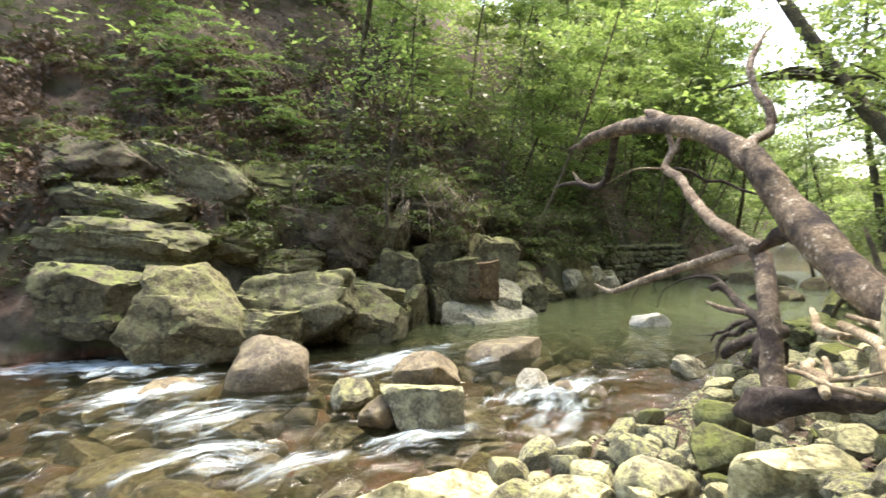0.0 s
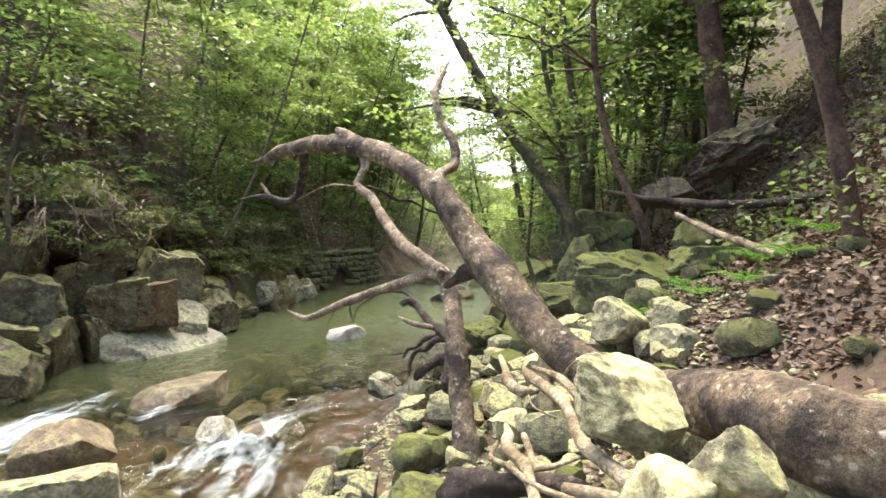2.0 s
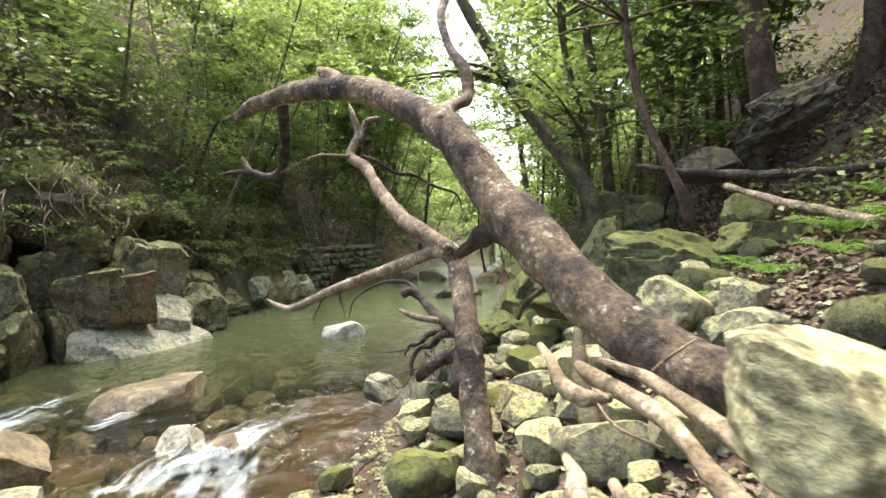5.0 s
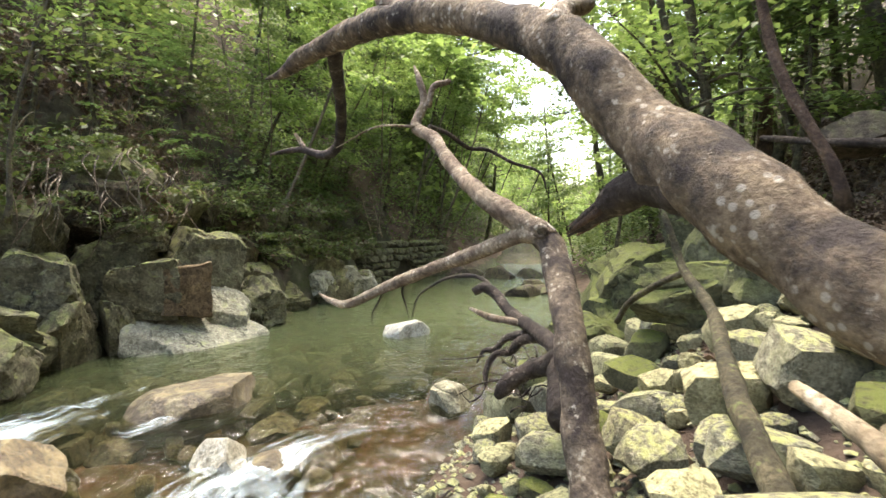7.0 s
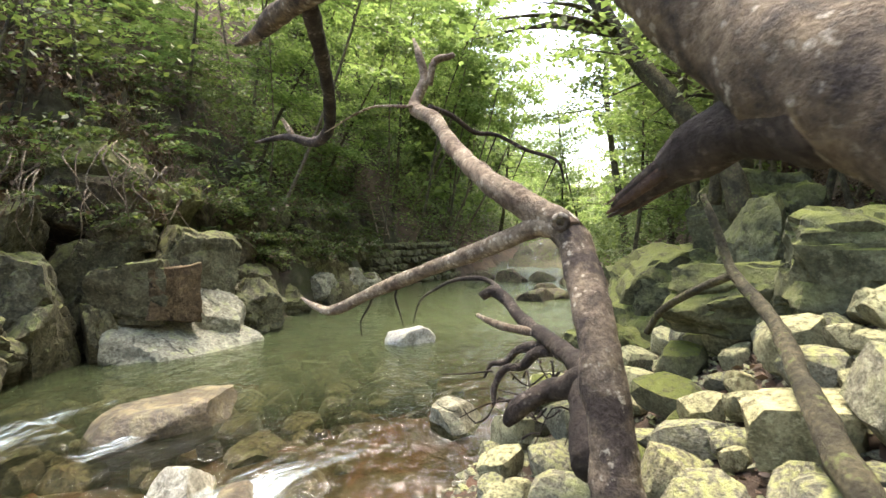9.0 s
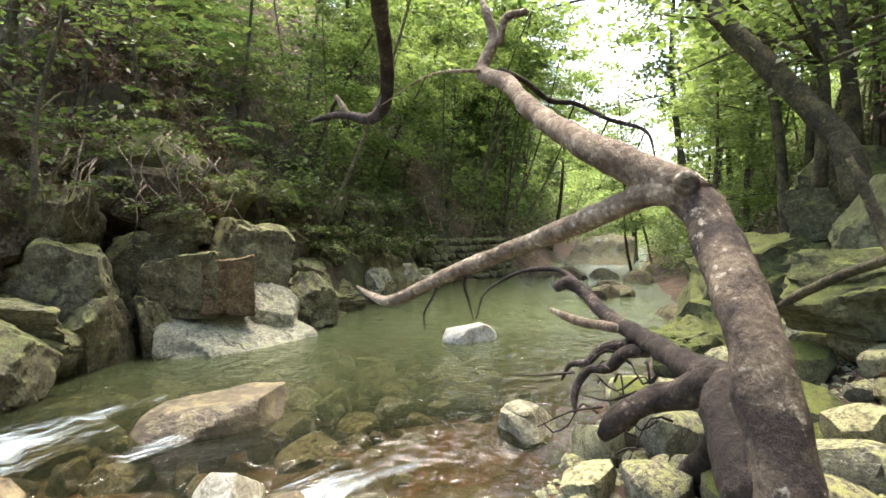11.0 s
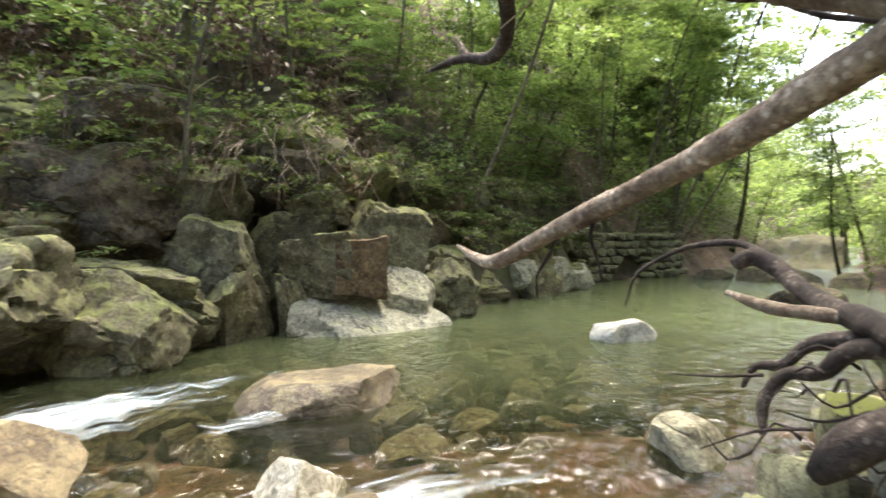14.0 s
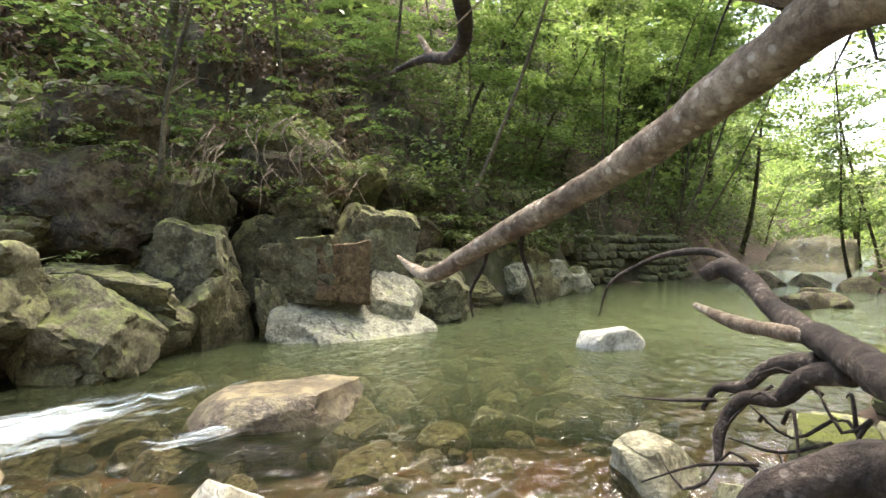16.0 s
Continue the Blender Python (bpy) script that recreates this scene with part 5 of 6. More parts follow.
for off, w in ((-0.4, 0.5), (0.6, 0.35)):
    verts, faces, uvs = [], [], []
    for i in range(22):
        for j in range(7):
            x, y, z = chute(i / 24, off + (j / 6 - 0.5) * 2 * w)
            verts.append((x, y, z + 0.05))
            uvs.append((0.06 + 0.1 * i / 21, 0.1 + 0.8 * j / 6))
    for i in range(21):
        for j in range(6):
            faces.append((i * 7 + j, i * 7 + j + 1, i * 7 + j + 8, i * 7 + j + 7))
    me = mesh_of("cascade", verts, faces)
    uv = me.uv_layers.new(name="UVMap")
    for lp in me.loops:
        uv.data[lp.index].uv = uvs[lp.vertex_index]
    flow = me.uv_layers.new(name="Flow")
    for lp in me.loops:
        flow.data[lp.index].uv = (uvs[lp.vertex_index][0] * 30 + off, uvs[lp.vertex_index][1])
    thing("cascade", me, FOAM, "thin white cascade sliding down dark rock", "water", kind="stuff")

# ---- trees ----
rng = np.random.default_rng(4)


def tree_thing(seed, tall, girth, lean, mat, leaf_mat, crown_from, clumps, per, size, reach, label):
    """A forest tree: bent trunk with limbs and a crown of leaf clumps on its twigs."""
    r = random.Random(seed)
    g = np.random.default_rng(seed)
    root = thing("tree", None, None, label, "tree", "forest trees")
    pts = []
    for i in range(9):
        u = i / 8
        pts.append((lean[0] * u * tall + 0.12 * tall * 0.2 * math.sin(seed + u * 5), lean[1] * u * tall + 0.1 * tall * 0.2 * math.cos(seed * 2 + u * 4), u * tall - 0.3, girth * (1.25 if i == 0 else 1) * (1 - 0.78 * u)))
    pieces = [tube(pts, 9, 0.3, 0.1, seed, 3)]
    ends = []
    for i in range(clumps):
        u = r.uniform(crown_from, 1.0)
        k = u * 8
        a, b = pts[int(min(k, 7))], pts[int(min(k, 7)) + 1]
        w = k - int(min(k, 7))
        base = [a[j] + (b[j] - a[j]) * w for j in range(4)]
        ang, ln = r.uniform(0, 2 * math.pi), reach * r.uniform(0.35, 1) * (1.15 - 0.6 * (u - crown_from) / (1 - crown_from))
        rise = r.uniform(-0.1, 0.35) * ln
        tip = (base[0] + math.cos(ang) * ln, base[1] + math.sin(ang) * ln, base[2] + rise)
        mid = (base[0] + math.cos(ang) * ln * 0.5 + r.uniform(-.1, .1), base[1] + math.sin(ang) * ln * 0.5, base[2] + rise * 0.65)
        pieces.append(tube([(*base[:3], max(0.01, base[3] * 0.35)), (*mid, max(0.006, base[3] * 0.2)), (*tip, 0.004)], 5, 0.4, 0.1, seed + i, 3))
        for s in (0.45, 0.7, 0.9, 1.05):
            ends.append([base[j] + (tip[j] - base[j]) * s + r.gauss(0, 0.12 * reach) * (0.35 if j == 2 else 1) for j in range(3)])
    v, f = joined(pieces)
    part("trunk", mesh_of("trunk", v, f), mat, root)
    ends = np.array(ends)
    c = np.repeat(ends, per, axis=0) + g.normal(size=(len(ends) * per, 3)) * np.array([0.3, 0.3, 0.08]) * reach * 0.42
    part("crown", quads_mesh("crown", leaves(c, size, g, 0.72, 1.5), leaf_mat), leaf_mat, root)
    return root


makers = [
    (1, 9.0, 0.11, (0.06, 0.02), BARK_TREE, LEAF_BRIGHT, 0.4, 32, 36, 0.1, 2.3, "slender broadleaf tree with fresh green leaves on the valley side"),
    (2, 11.0, 0.14, (-0.05, 0.05), BARK_TREE, LEAF, 0.42, 34, 36, 0.105, 2.4, "tall broadleaf tree with green crown on the valley side"),
    (3, 7.0, 0.08, (0.1, -0.06), BARK_TREE, LEAF_BRIGHT, 0.35, 28, 36, 0.09, 2.0, "young maple with layered bright leaves"),
    (4, 13.0, 0.2, (0.0, 0.0), BARK_CEDAR, LEAF, 0.5, 36, 36, 0.11, 2.2, "straight cedar-like tree with reddish bark"),
    (5, 5.0, 0.05, (0.12, 0.1), BARK_TREE, LEAF_SHADE, 0.3, 24, 40, 0.08, 1.5, "thin understory tree with leaves in shaded green"),
]
makers += [
    (6, 8.5, 0.045, (0.16, -0.1), BARK_POLE, LEAF_BRIGHT, 0.5, 16, 34, 0.08, 1.6, "thin leaning pale-stemmed tree with sparse leaves"),
    (7, 7.0, 0.035, (-0.1, -0.16), BARK_POLE, LEAF, 0.55, 14, 34, 0.075, 1.4, "thin bent grey-stemmed tree with sparse leaves"),
    (8, 10.0, 0.06, (0.05, -0.08), BARK_TREE, LEAF_BRIGHT, 0.55, 18, 36, 0.08, 1.8, "slender mossy tree with a light airy crown"),
]
stock = [tree_thing(*m) for m in makers]


def plant(kind, x, y, turn, scale=1.0, lean=(0, 0), first=[0] * 8):
    z = ground_z(x, y) - 0.1
    m = pose(x, y, z, lean[0], lean[1], turn) @ Matrix.Diagonal((scale, scale, scale, 1))
    if first[kind] == 0:
        first[kind] = 1
        stock[kind].matrix_basis = m
        return stock[kind]
    return copy_thing(stock[kind], m)


# trees that stand out along the walk
def trunk_tree(name, pts, mat, label, crown, seed, leaf_mat=LEAF):
    """One tree along a given trunk line, with branches and a loose crown high up."""
    rr = random.Random(seed)
    gg = np.random.default_rng(seed)
    root = thing("tree", None, None, label, "tree")
    pieces, ends = [tube(pts, 12, 0.15, 0.08, seed, 4)], []
    for i in range(crown):
        p = pts[-1 - rr.randrange(min(3, len(pts)))]
        ang, ln = rr.uniform(0, 6.28), rr.uniform(0.8, 2.4)
        tip = (p[0] + math.cos(ang) * ln, p[1] + math.sin(ang) * ln, p[2] + rr.uniform(-0.3, 0.9))
        pieces.append(tube([(p[0], p[1], p[2], p[3] * 0.5), ((p[0] + tip[0]) / 2, (p[1] + tip[1]) / 2, (p[2] + tip[2]) / 2 + 0.15, p[3] * 0.3), (*tip, 0.005)], 6, 0.25, 0.1, seed + i, 4))
        ends += [[p[j] + (tip[j] - p[j]) * s + rr.gauss(0, 0.2) for j in range(3)] for s in (0.5, 0.75, 1.0)]
    v, f = joined(pieces)
    part("trunk", mesh_of("trunk", v, f), mat, root)
    if ends:
        e = np.array(ends)
        c = np.repeat(e, 34, axis=0) + gg.normal(size=(len(e) * 34, 3)) * np.array([0.4, 0.4, 0.1])
        part("crown", quads_mesh("crown", leaves(c, 0.07, gg, 0.72, 1.6), leaf_mat), leaf_mat, root)


trunk_tree("tree", [(6.15, 8.1, 1.9, 0.15), (6.06, 8.26, 2.5, 0.13), (5.8, 8.9, 3.4, 0.12), (5.51, 9.59, 4.39, 0.11), (4.78, 10.48, 6.42, 0.1), (4.2, 11.3, 8.5, 0.07)], BARK_TREE, "leaning mossy tree reaching over the pool", 16, 1, LEAF_BRIGHT)
trunk_tree("tree", [(5.65, 6.0, 2.0, 0.08), (5.54, 6.05, 2.39, 0.055), (5.41, 6.49, 3.34, 0.05), (5.37, 6.75, 4.46, 0.045), (5.36, 6.8, 5.31, 0.04), (5.5, 7.0, 7.5, 0.03)], BARK_CEDAR, "thin reddish tree with exposed roots on the slope", 8, 2)
trunk_tree("tree", [(8.05, 6.78, 3.2, 0.24), (8.0, 6.82, 3.87, 0.19), (7.86, 7.01, 5.82, 0.17), (7.7, 7.1, 9.0, 0.13), (7.6, 7.2, 13.0, 0.06)], BARK_CEDAR, "tall straight cedar on the slope", 18, 3)
trunk_tree("tree", [(4.87, 3.05, 1.5, 0.1), (4.84, 3.1, 1.94, 0.075), (4.71, 3.24, 3.07, 0.07), (4.59, 3.42, 3.96, 0.065), (4.2, 3.7, 5.2, 0.06), (4.1, 3.9, 7.5, 0.04)], BARK_CEDAR, "slender reddish tree beside ferns", 4, 4)
trunk_tree("tree", [(-2.25, 10.7, 1.9, 0.06), (-2.21, 10.71, 2.15, 0.035), (-2.23, 10.88, 3.01, 0.032), (-2.03, 11.08, 4.18, 0.028), (-1.6, 10.9, 5.3, 0.02)], BARK_TREE, "thin mossy sapling growing from the cliff", 10, 5, LEAF_SHADE)
trunk_tree("tree", [(6.5, 8.9, 2.1, 0.08), (6.6, 9.0, 3.5, 0.06), (6.3, 9.3, 5.5, 0.05), (6.6, 9.5, 8.0, 0.03)], BARK_TREE, "slender grey tree on the bank", 14, 6)
trunk_tree("tree", [(7.3, 9.2, 2.6, 0.1), (7.2, 9.3, 4.0, 0.08), (7.0, 9.6, 6.0, 0.07), (7.1, 9.9, 9.0, 0.04)], BARK_TREE, "slender mossy tree on the bank", 14, 7, LEAF_BRIGHT)
trunk_tree("tree", [(-3.6, 13.0, 4.0, 0.09), (-3.4, 12.9, 5.2, 0.07), (-2.9, 12.4, 7.2, 0.06), (-2.4, 12.0, 9.0, 0.04)], BARK_TREE, "leaning tree on top of the cliff", 16, 8, LEAF_BRIGHT)
for x, y, turn, s in [(0.6, 17.6, 40, 0.8), (2.2, 20.4, 10, 1.0), (3.6, 22.8, 60, 1.0)]:
    plant(2, x, y, turn, s, (6, 14))
for x, y, k in [(9.2, 12.5, 0), (10.5, 11.0, 1), (11.5, 13.5, 0), (9.8, 15.2, 2), (10.6, 9.0, 1), (12.0, 8.0, 3), (12.8, 17.0, 0), (13.5, 21.0, 1), (9.5, 9.8, 2), (13.0, 11.5, 1), (15.0, 15.0, 3), (9.0, 3.5, 1), (11.0, 5.0, 3), (10.5, 1.0, 1), (8.0, 0.0, 0), (14, 3, 1), (16, 8, 3), (17, 19, 1), (18, 25, 0), (20, 27, 1), (23, 31, 0), (24, 36, 1), (6.5, -3.5, 1), (3.0, -6.0, 0)]:
    plant(k, x, y, random.uniform(0, 360), random.uniform(0.85, 1.2), (random.uniform(-4, 4), random.uniform(-8, 2)))
for i in range(32):
    t = random.uniform(0, 1)
    y0 = -6 + 46 * t
    x0 = float(np.interp(y0 if y0 > 6.2 else 6.2, LEFT_BANK[:, 1], LEFT_BANK[:, 0])) - (max(0, 6.2 - y0) * 1.5)
    d = random.uniform(2.0, 15)
    x, y = x0 - d * 0.75, y0 + d * 0.6
    if across(LEFT_BANK, np.array([x]), np.array([y]))[0] < 2.4:
        continue
    plant(random.choice((0, 1, 2, 2, 4, 4, 1)), x, y, random.uniform(0, 360), random.uniform(0.75, 1.2), (random.uniform(-5, 10), random.uniform(-2, 12)))
for i in range(34):
    y = random.uniform(24, 60)
    c = np.interp(y, LEFT_BANK[:, 1], LEFT_BANK[:, 0])
    x = c + random.choice((-1, 1)) * random.uniform(5, 16) + 2
    plant(random.choice((0, 5, 7, 2)), float(x), y, random.uniform(0, 360), random.uniform(0.9, 1.4))

# light trees that lean in over the upper pool
for x, y, k, lean in [(12.3, 22.6, 2, -18), (14.6, 25.6, 7, -16), (5.6, 22.4, 7, 14), (8.2, 25.4, 5, 16), (17.0, 30.0, 2, -12), (12.4, 31.5, 0, 10), (20.0, 36.0, 0, -8), (17.5, 40.0, 2, 8)]:
    plant(k, x, y, 10, 1.0, (0, lean))
# thin stems that crowd both banks beyond the pool
stems = random.Random(77)
for i in range(22):
    y = stems.uniform(13.5, 27)
    x = float(np.interp(y, LEFT_BANK[:, 1], LEFT_BANK[:, 0])) - stems.uniform(1.2, 6.0)
    if across(LEFT_BANK, np.array([x]), np.array([y]))[0] > 0.9:
        plant(stems.choice((5, 6, 7)), x, y, stems.uniform(-40, 60), stems.uniform(0.7, 1.1), (stems.uniform(-3, 8), stems.uniform(-2, 12)))
for i in range(26):
    y = stems.uniform(10, 24)
    x = float(np.interp(y, RIGHT_BANK[:, 1], RIGHT_BANK[:, 0])) + stems.uniform(2.8, 8.0)
    plant(stems.choice((5, 6, 7)), x, y, stems.uniform(0, 360), stems.uniform(0.7, 1.1), (stems.uniform(-6, 6), stems.uniform(-14, 4)))

# ---- undergrowth ----
def steepness(x, y):
    return np.hypot(height(x + 0.08, y) - height(x - 0.08, y), height(x, y + 0.08) - height(x, y - 0.08)) / 0.16


def scatter(n, box, keep, lift=(0.0, 0.1)):
    x, y = rng.uniform(box[0], box[1], n), rng.uniform(box[2], box[3], n)
    dl, dr = across(LEFT_BANK, x, y), -across(RIGHT_BANK, x, y)
    k = keep(x, y, dl, dr)
    x, y = x[k], y[k]
    return np.stack([x, y, height(x, y) + rng.uniform(lift[0], lift[1], len(x))], 1)


def undergrowth(name, pts, size, mat, label, upward=0.5, long=1.6, droop=0.3):
    thing(name, quads_mesh(name, leaves(pts, size, rng, upward, long, droop), mat), None, label, "undergrowth", kind="stuff")


def clumped(pts, per, spread, up):
    c = np.repeat(pts, per, axis=0)
    return c + rng.normal(size=c.shape) * spread + np.array([0, 0, up])


def sprays(pts, reach, per, rng):
    """Flat drooping leaf sprays: leaves in two ranks along a few twigs that fan out over the slope."""
    n = len(pts)
    fans = 4
    a = rng.uniform(-2.6, 0.1, n)
    c = np.repeat(pts, fans * per, axis=0)
    ang = np.repeat(a, fans * per) + np.tile(np.repeat(np.linspace(-0.75, 0.75, fans), per), n) + rng.normal(size=n * fans * per) * 0.07
    u = np.tile(np.linspace(0.12, 1.0, per), n * fans)
    ln = np.repeat(reach * rng.uniform(0.55, 1.2, n), fans * per) * np.repeat(rng.uniform(0.7, 1.0, n * fans), per)
    side = np.tile(np.where(np.arange(per) % 2 == 0, 1.0, -1.0), n * fans) * 0.05 * (1.2 - u)
    out = np.stack([np.cos(ang) * ln * u - np.sin(ang) * side, np.sin(ang) * ln * u + np.cos(ang) * side, ln * (0.28 * u - 0.55 * u * u)], 1)
    return c + out + rng.normal(size=c.shape) * 0.012


litter = scatter(110000, (-14, 12, -2, 24), lambda x, y, dl, dr: ((dl > 0.5) & (lattice(x, y, 0.6, 9) > np.where(x < -2, 0.3, 0.5)) & (steepness(x, y) < 1.7)) | ((dr > 1.6) & ((x > 1.2) | (y < 0.5)) & (lattice(x, y, 1.5, 8) > 0.5)), (0.0, 0.04))
undergrowth("leaf_litter", litter, 0.042, LITTER, "dry brown fallen leaves on the slopes", 0.6, 1.7)
floor_leaves = scatter(70000, (1.6, 9, -1, 9.5), lambda x, y, dl, dr: (dr > 1.5) & (lattice(x, y, 1.2, 28) > 0.25), (0.0, 0.03))
undergrowth("bank_leaf_litter", floor_leaves, 0.034, LITTER, "brown fallen leaves strewn over the bank", 0.75, 1.7)
grass = scatter(22000, (-13, 5, 7, 24), lambda x, y, dl, dr: (dl > 1.0) & (lattice(x, y, 0.8, 12) > 0.55), (0.0, 0.3))
undergrowth("hanging_grass", grass, 0.014, GRASS, "drooping dry and green grass on the cliff", 0.2, 18.0, 1.6)
herbs = scatter(3600, (-14, 6, 7, 26), lambda x, y, dl, dr: (dl > 1.0) & (lattice(x, y, 0.55, 14) > 0.45), (0.05, 0.45))
tops = np.array([(x + 0.0, y - 0.1, z + 0.5 * dz) for (x, y, z), (dx, dy, dz), *_ in LEDGE_ROCKS if z > 1.2] + CLIFF_TOPS)
over = np.repeat(tops, 22, axis=0) + rng.normal(size=(len(tops) * 22, 3)) * np.array([0.45, 0.3, 0.16])
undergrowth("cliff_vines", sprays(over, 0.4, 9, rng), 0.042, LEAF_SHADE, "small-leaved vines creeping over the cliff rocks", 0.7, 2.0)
drape = np.repeat(tops, 60, axis=0) + rng.normal(size=(len(tops) * 60, 3)) * np.array([0.4, 0.25, 0.2])
undergrowth("draping_grass", drape, 0.014, GRASS, "dry and green grass draping over the cliff rocks", 0.15, 20.0, 2.4)
fallen_leaves = np.repeat(tops, 60, axis=0) + rng.normal(size=(len(tops) * 60, 3)) * np.array([0.4, 0.3, 0.05])
undergrowth("caught_leaves", fallen_leaves, 0.05, LITTER, "dead brown leaves caught on the cliff rocks", 0.5, 1.8)
hang = scatter(1500, (-9, 5, 9, 20), lambda x, y, dl, dr: (dl > 0.8) & (dl < 3.2) & (steepness(x, y) > 1.0), (0.0, 0.15))
undergrowth("hanging_tufts", clumped(hang, 14, np.array([0.1, 0.1, 0.12]), 0.0), 0.016, LEAF_SPRAY, "tufts of long green grass hanging down the cliff", 0.15, 14.0, 2.2)
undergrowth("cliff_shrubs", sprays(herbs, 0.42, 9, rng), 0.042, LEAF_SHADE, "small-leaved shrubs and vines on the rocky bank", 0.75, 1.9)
herbs = scatter(2600, (-12, 6, 9, 26), lambda x, y, dl, dr: (dl > 1.9) & (lattice(x, y, 0.4, 17) > np.where(x < -3.5, 0.68, 0.45)), (0.3, 1.5))
undergrowth("maple_sprays", sprays(herbs, 0.75, 14, rng), 0.05, LEAF_SPRAY, "fresh green maple sprays hanging over the cliff", 0.85, 2.0)
herbs = scatter(3400, (3.8, 19, -4, 26), lambda x, y, dl, dr: (dr > 3.6) & (lattice(x, y, 0.5, 15) > 0.5), (0.0, 0.5))
undergrowth("slope_shrubs", clumped(herbs, 12, 0.15, 0.05), 0.045, LEAF, "small green shrubs on the slope", 0.65)
edge = scatter(6400, (0, 26, 13.5, 44), lambda x, y, dl, dr: ((dl > 0.9) | (dr > 0.7)) & ((y > 13.5) & (dl > 0) | (y > 14.5)) & (dl < 9) & (dr < 9), (0.05, 1.8))
undergrowth("bank_bushes", clumped(edge, 24, np.array([0.3, 0.3, 0.13]), 0.1), 0.075, LEAF, "dense bushes along the far banks of the pool", 0.7)
mid = scatter(3600, (-26, 30, -12, 50), lambda x, y, dl, dr: (dl > 5) | (dr > 7.5), (0.5, 6.5))
undergrowth("valley_woods", clumped(mid, 26, np.array([0.6, 0.6, 0.16]), 0.2), 0.11, LEAF_BRIGHT, "leafy woods on the valley sides", 0.75)
tangle = scatter(8500, (-13, 3, 8, 18), lambda x, y, dl, dr: (dl > 1.3) & (dl < 6.5) & (lattice(x, y, 0.5, 23) > np.where(x < -2, 0.35, 0.6)), (0.0, 0.3))
undergrowth("dead_leaf_tangle", clumped(tangle, 9, 0.12, 0.03), 0.06, LITTER, "tangle of dead brown leaves caught on the cliff", 0.35, 2.2, 1.0)
high = scatter(2100, (-22, 2, 8, 30), lambda x, y, dl, dr: (dl > 2.8) & (lattice(x, y, 0.3, 19) > 0.45), (0.1, 1.4))
# the darker leaf copy carries the shade of the upper hillside
undergrowth("hill_bushes", sprays(high, 0.7, 12, rng), 0.06, LEAF_SHADE, "bushes in shaded green on the steep hillside above the cliff", 0.75, 1.8)
head = scatter(4800, (7, 55, 24, 90), lambda x, y, dl, dr: (dl > 1.2) | (dr > 1.2) | (y > 44), (0.1, 4.6))
undergrowth("valley_head_woods", clumped(head, 16, np.array([0.7, 0.7, 0.3]), 0.2), 0.2, LEAF_BRIGHT, "bright leafy woods at the valley head", 0.6)
low = scatter(2600, (5, 40, 17, 60), lambda x, y, dl, dr: ((dl > 0.25) & (dl < 3) & (y > 21)) | ((dr > 0.3) & (dr < 3.5)), (0.0, 0.9))
undergrowth("waterside_bushes", clumped(low, 16, np.array([0.3, 0.3, 0.14]), 0.05), 0.1, LEAF, "low green bushes at the edge of the upper pool", 0.7)
slope_litter = scatter(60000, (5.5, 17, -3, 15), lambda x, y, dl, dr: (dr > 3.2) & (lattice(x, y, 0.7, 31) > 0.3), (0.0, 0.06))
undergrowth("slope_litter", slope_litter, 0.055, LITTER, "brown fallen leaves covering the slope", 0.5, 1.8)
far = scatter(5000, (-60, 80, -36, 95), lambda x, y, dl, dr: (dl > 9) | (dr > 11), (0.5, 9.0))
undergrowth("far_woods", clumped(far, 16, np.array([1.0, 1.0, 0.4]), 0.3), 0.34, LEAF_BRIGHT, "distant bright green woods closing the valley", 0.65)


# ---- ferns, vines and bare shrubs ----
def fern(x, y, seed, size=0.5):
    rr = random.Random(seed)
    vs = []
    z = ground_z(x, y)
    for k in range(9):
        a = k * 0.7 + rr.uniform(-0.2, 0.2)
        ln = size * rr.uniform(0.7, 1.1)
        for i in range(1, 16):
            u = i / 15
            px, py, pz = x + math.cos(a) * ln * u, y + math.sin(a) * ln * u, z + 0.05 + ln * (0.75 * u - 0.65 * u * u)
            for side in (-1, 1):
                w = size * 0.2 * (1 - u) ** 0.7 * (0.4 + min(1, u * 4) * 0.6)
                ex, ey = px - math.sin(a) * side * w + math.cos(a) * w * 0.4, py + math.cos(a) * side * w + math.sin(a) * w * 0.4
                cx, cy, t = (px + ex) / 2, (py + ey) / 2, size * 0.022
                vs += [(px, py, pz), (cx + math.cos(a) * t, cy + math.sin(a) * t, pz), (ex, ey, pz - w * 0.25), (cx - math.cos(a) * t, cy - math.sin(a) * t, pz)]
    thing("fern", quads_mesh("fern", np.array(vs), FERN), None, "green fern with arching fronds on the mossy bank", "fern", "ferns")


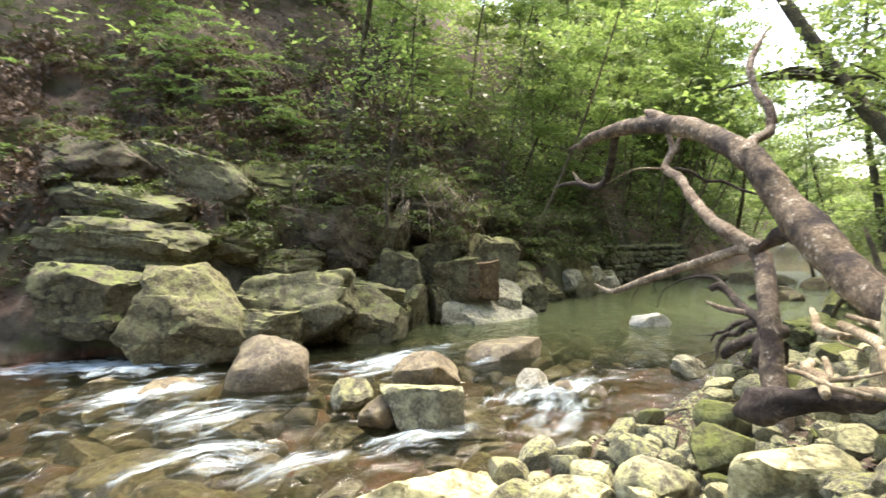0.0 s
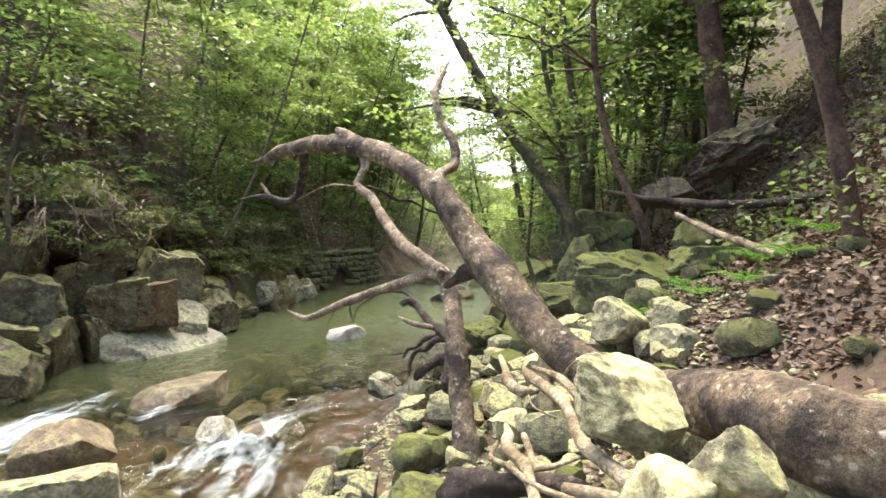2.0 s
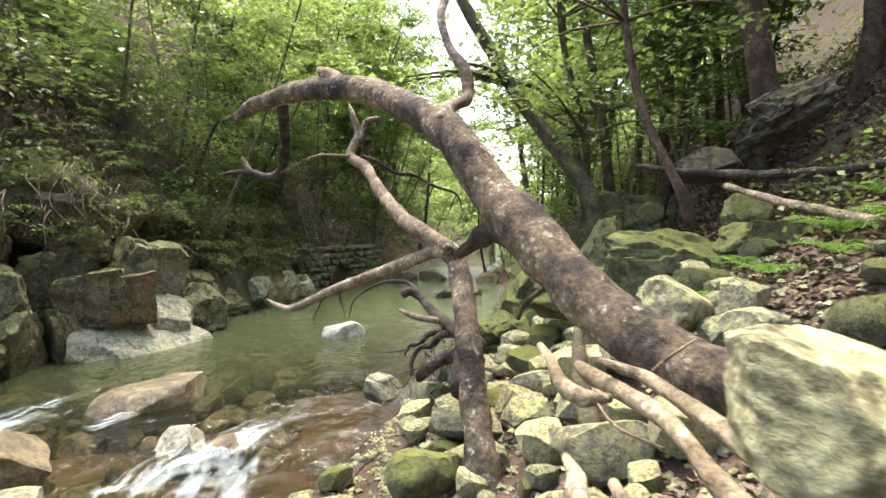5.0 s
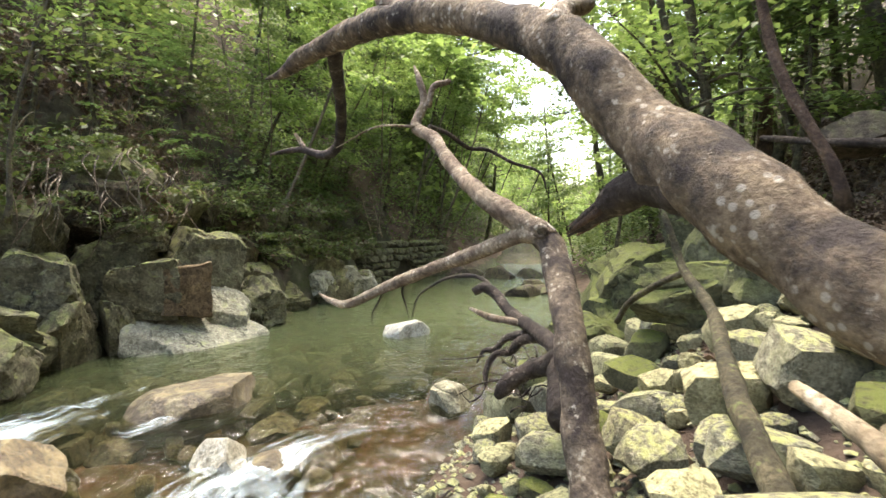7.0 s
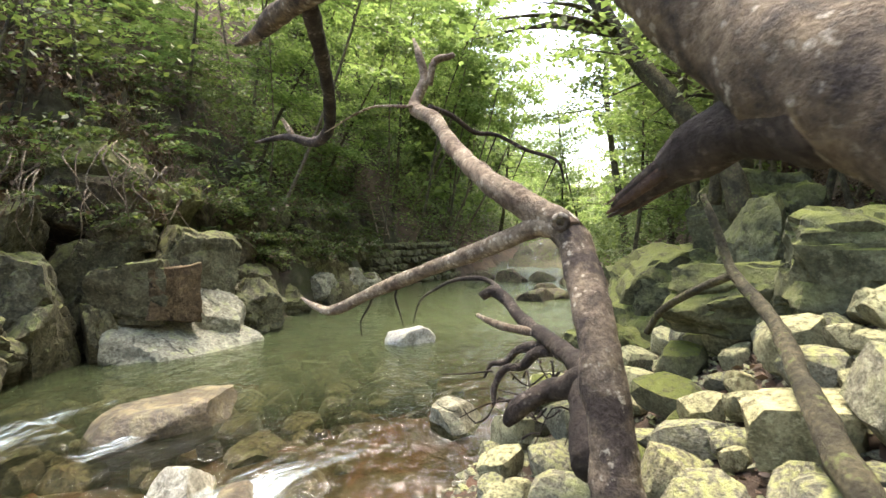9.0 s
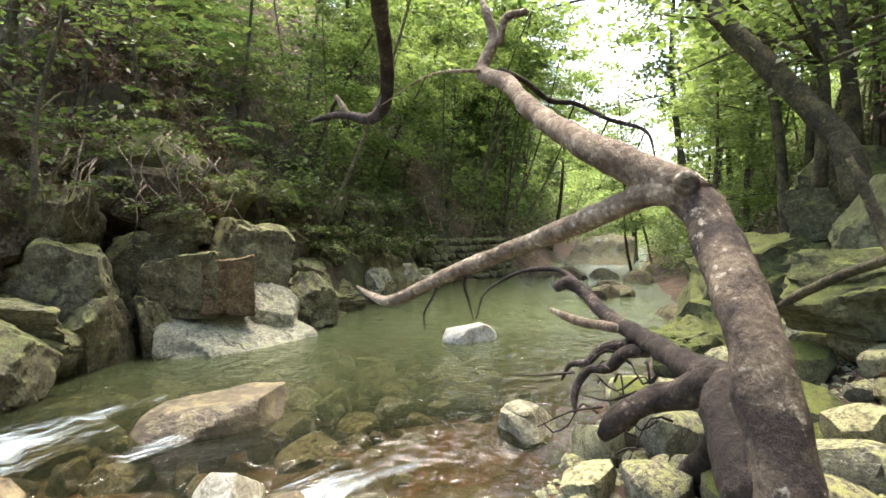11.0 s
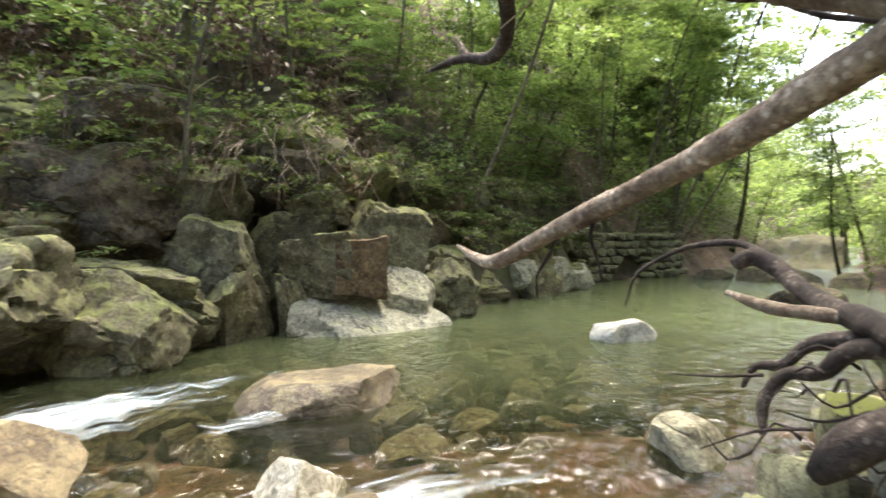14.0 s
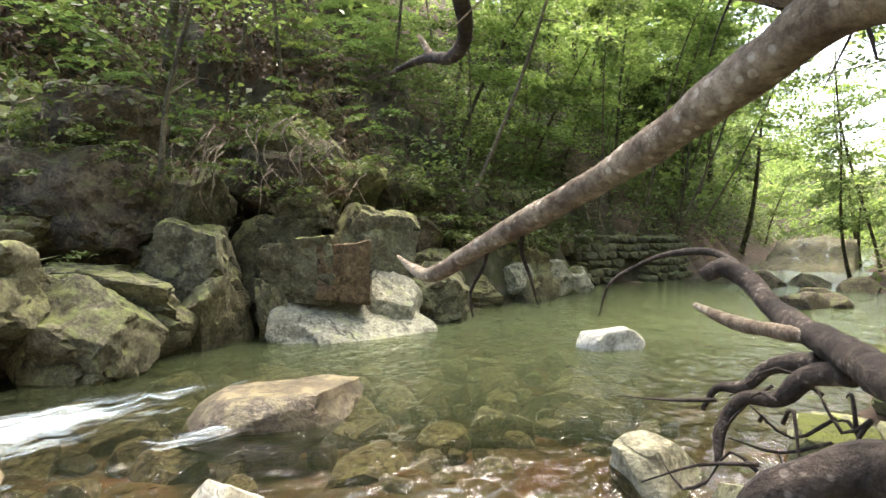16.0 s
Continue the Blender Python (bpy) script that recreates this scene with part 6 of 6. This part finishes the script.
for k, (x, y) in enumerate([(4.45, 3.75), (4.7, 3.55), (4.9, 3.9), (4.55, 4.3), (5.2, 4.2), (4.3, 4.8), (5.6, 4.4), (4.9, 4.8), (5.3, 3.6), (6.2, 4.4), (-3.5, 10.6), (-5.2, 10.4)]):
    fern(x, y, 500 + k, 0.42 if k < 10 else 0.35)


def bare_shrub(x, y, seed, size, label="leafless twiggy shrub with pale stems on the cliff"):
    rr = random.Random(seed)
    z = ground_z(x, y) - 0.05
    pieces = []
    for k in range(7):
        a, ln = rr.uniform(0, 6.28), size * rr.uniform(0.5, 1)
        p = [(x, y, z, 0.011)]
        for i in range(1, 5):
            u = i / 4
            p.append((x + math.cos(a) * ln * u * 0.6 + rr.gauss(0, 0.05), y + math.sin(a) * ln * u * 0.6 - 0.35 * ln * u, z + ln * (u - 0.35 * u * u) + rr.gauss(0, 0.04), 0.011 * (1 - 0.8 * u)))
        pieces.append(tube(p, 5, 0.12, 0.1, seed + k, 5))
        q = p[2]
        pieces.append(tube([(q[0], q[1], q[2], 0.006), (q[0] + rr.gauss(0, 0.2), q[1] - 0.1, q[2] + rr.uniform(-0.1, 0.3), 0.004), (q[0] + rr.gauss(0, 0.4), q[1] - 0.2, q[2] + rr.uniform(-0.2, 0.4), 0.002)], 4, 0.12, 0.1, seed, 5))
    v, f = joined(pieces)
    thing("bare_shrub", mesh_of("bare_shrub", v, f), BARK_PALE if seed % 2 else BARK_GREY, label, "shrub", "bare shrubs")


placed = scatter(400, (-9, 4, 8.5, 18), lambda x, y, dl, dr: (dl > 1.2) & (dl < 4.5))
for k in range(70):
    bare_shrub(float(placed[k][0]), float(placed[k][1]), 600 + k, random.uniform(0.6, 1.5))
hung = random.Random(9)
for k in range(36):
    x = hung.uniform(-4.4, -0.4)
    y = float(np.interp(x, [-4.4, -2.0, -0.4], [10.2, 11.2, 12.3])) + hung.uniform(0.1, 0.7)
    z = 2.3 + hung.uniform(-0.3, 0.7)
    stick("root", [(x, y + 0.3, z + 0.2, 0.016), (x + random.gauss(0, 0.1), y, z, 0.013), (x + random.gauss(0, 0.2), y - 0.15, z - 0.4, 0.009), (x + random.gauss(0, 0.25), y - 0.1, z - 0.8, 0.004)], BARK_GREY, "thin exposed root hanging down the cliff", "root", 5, 0.1, 700 + k, "hanging roots")
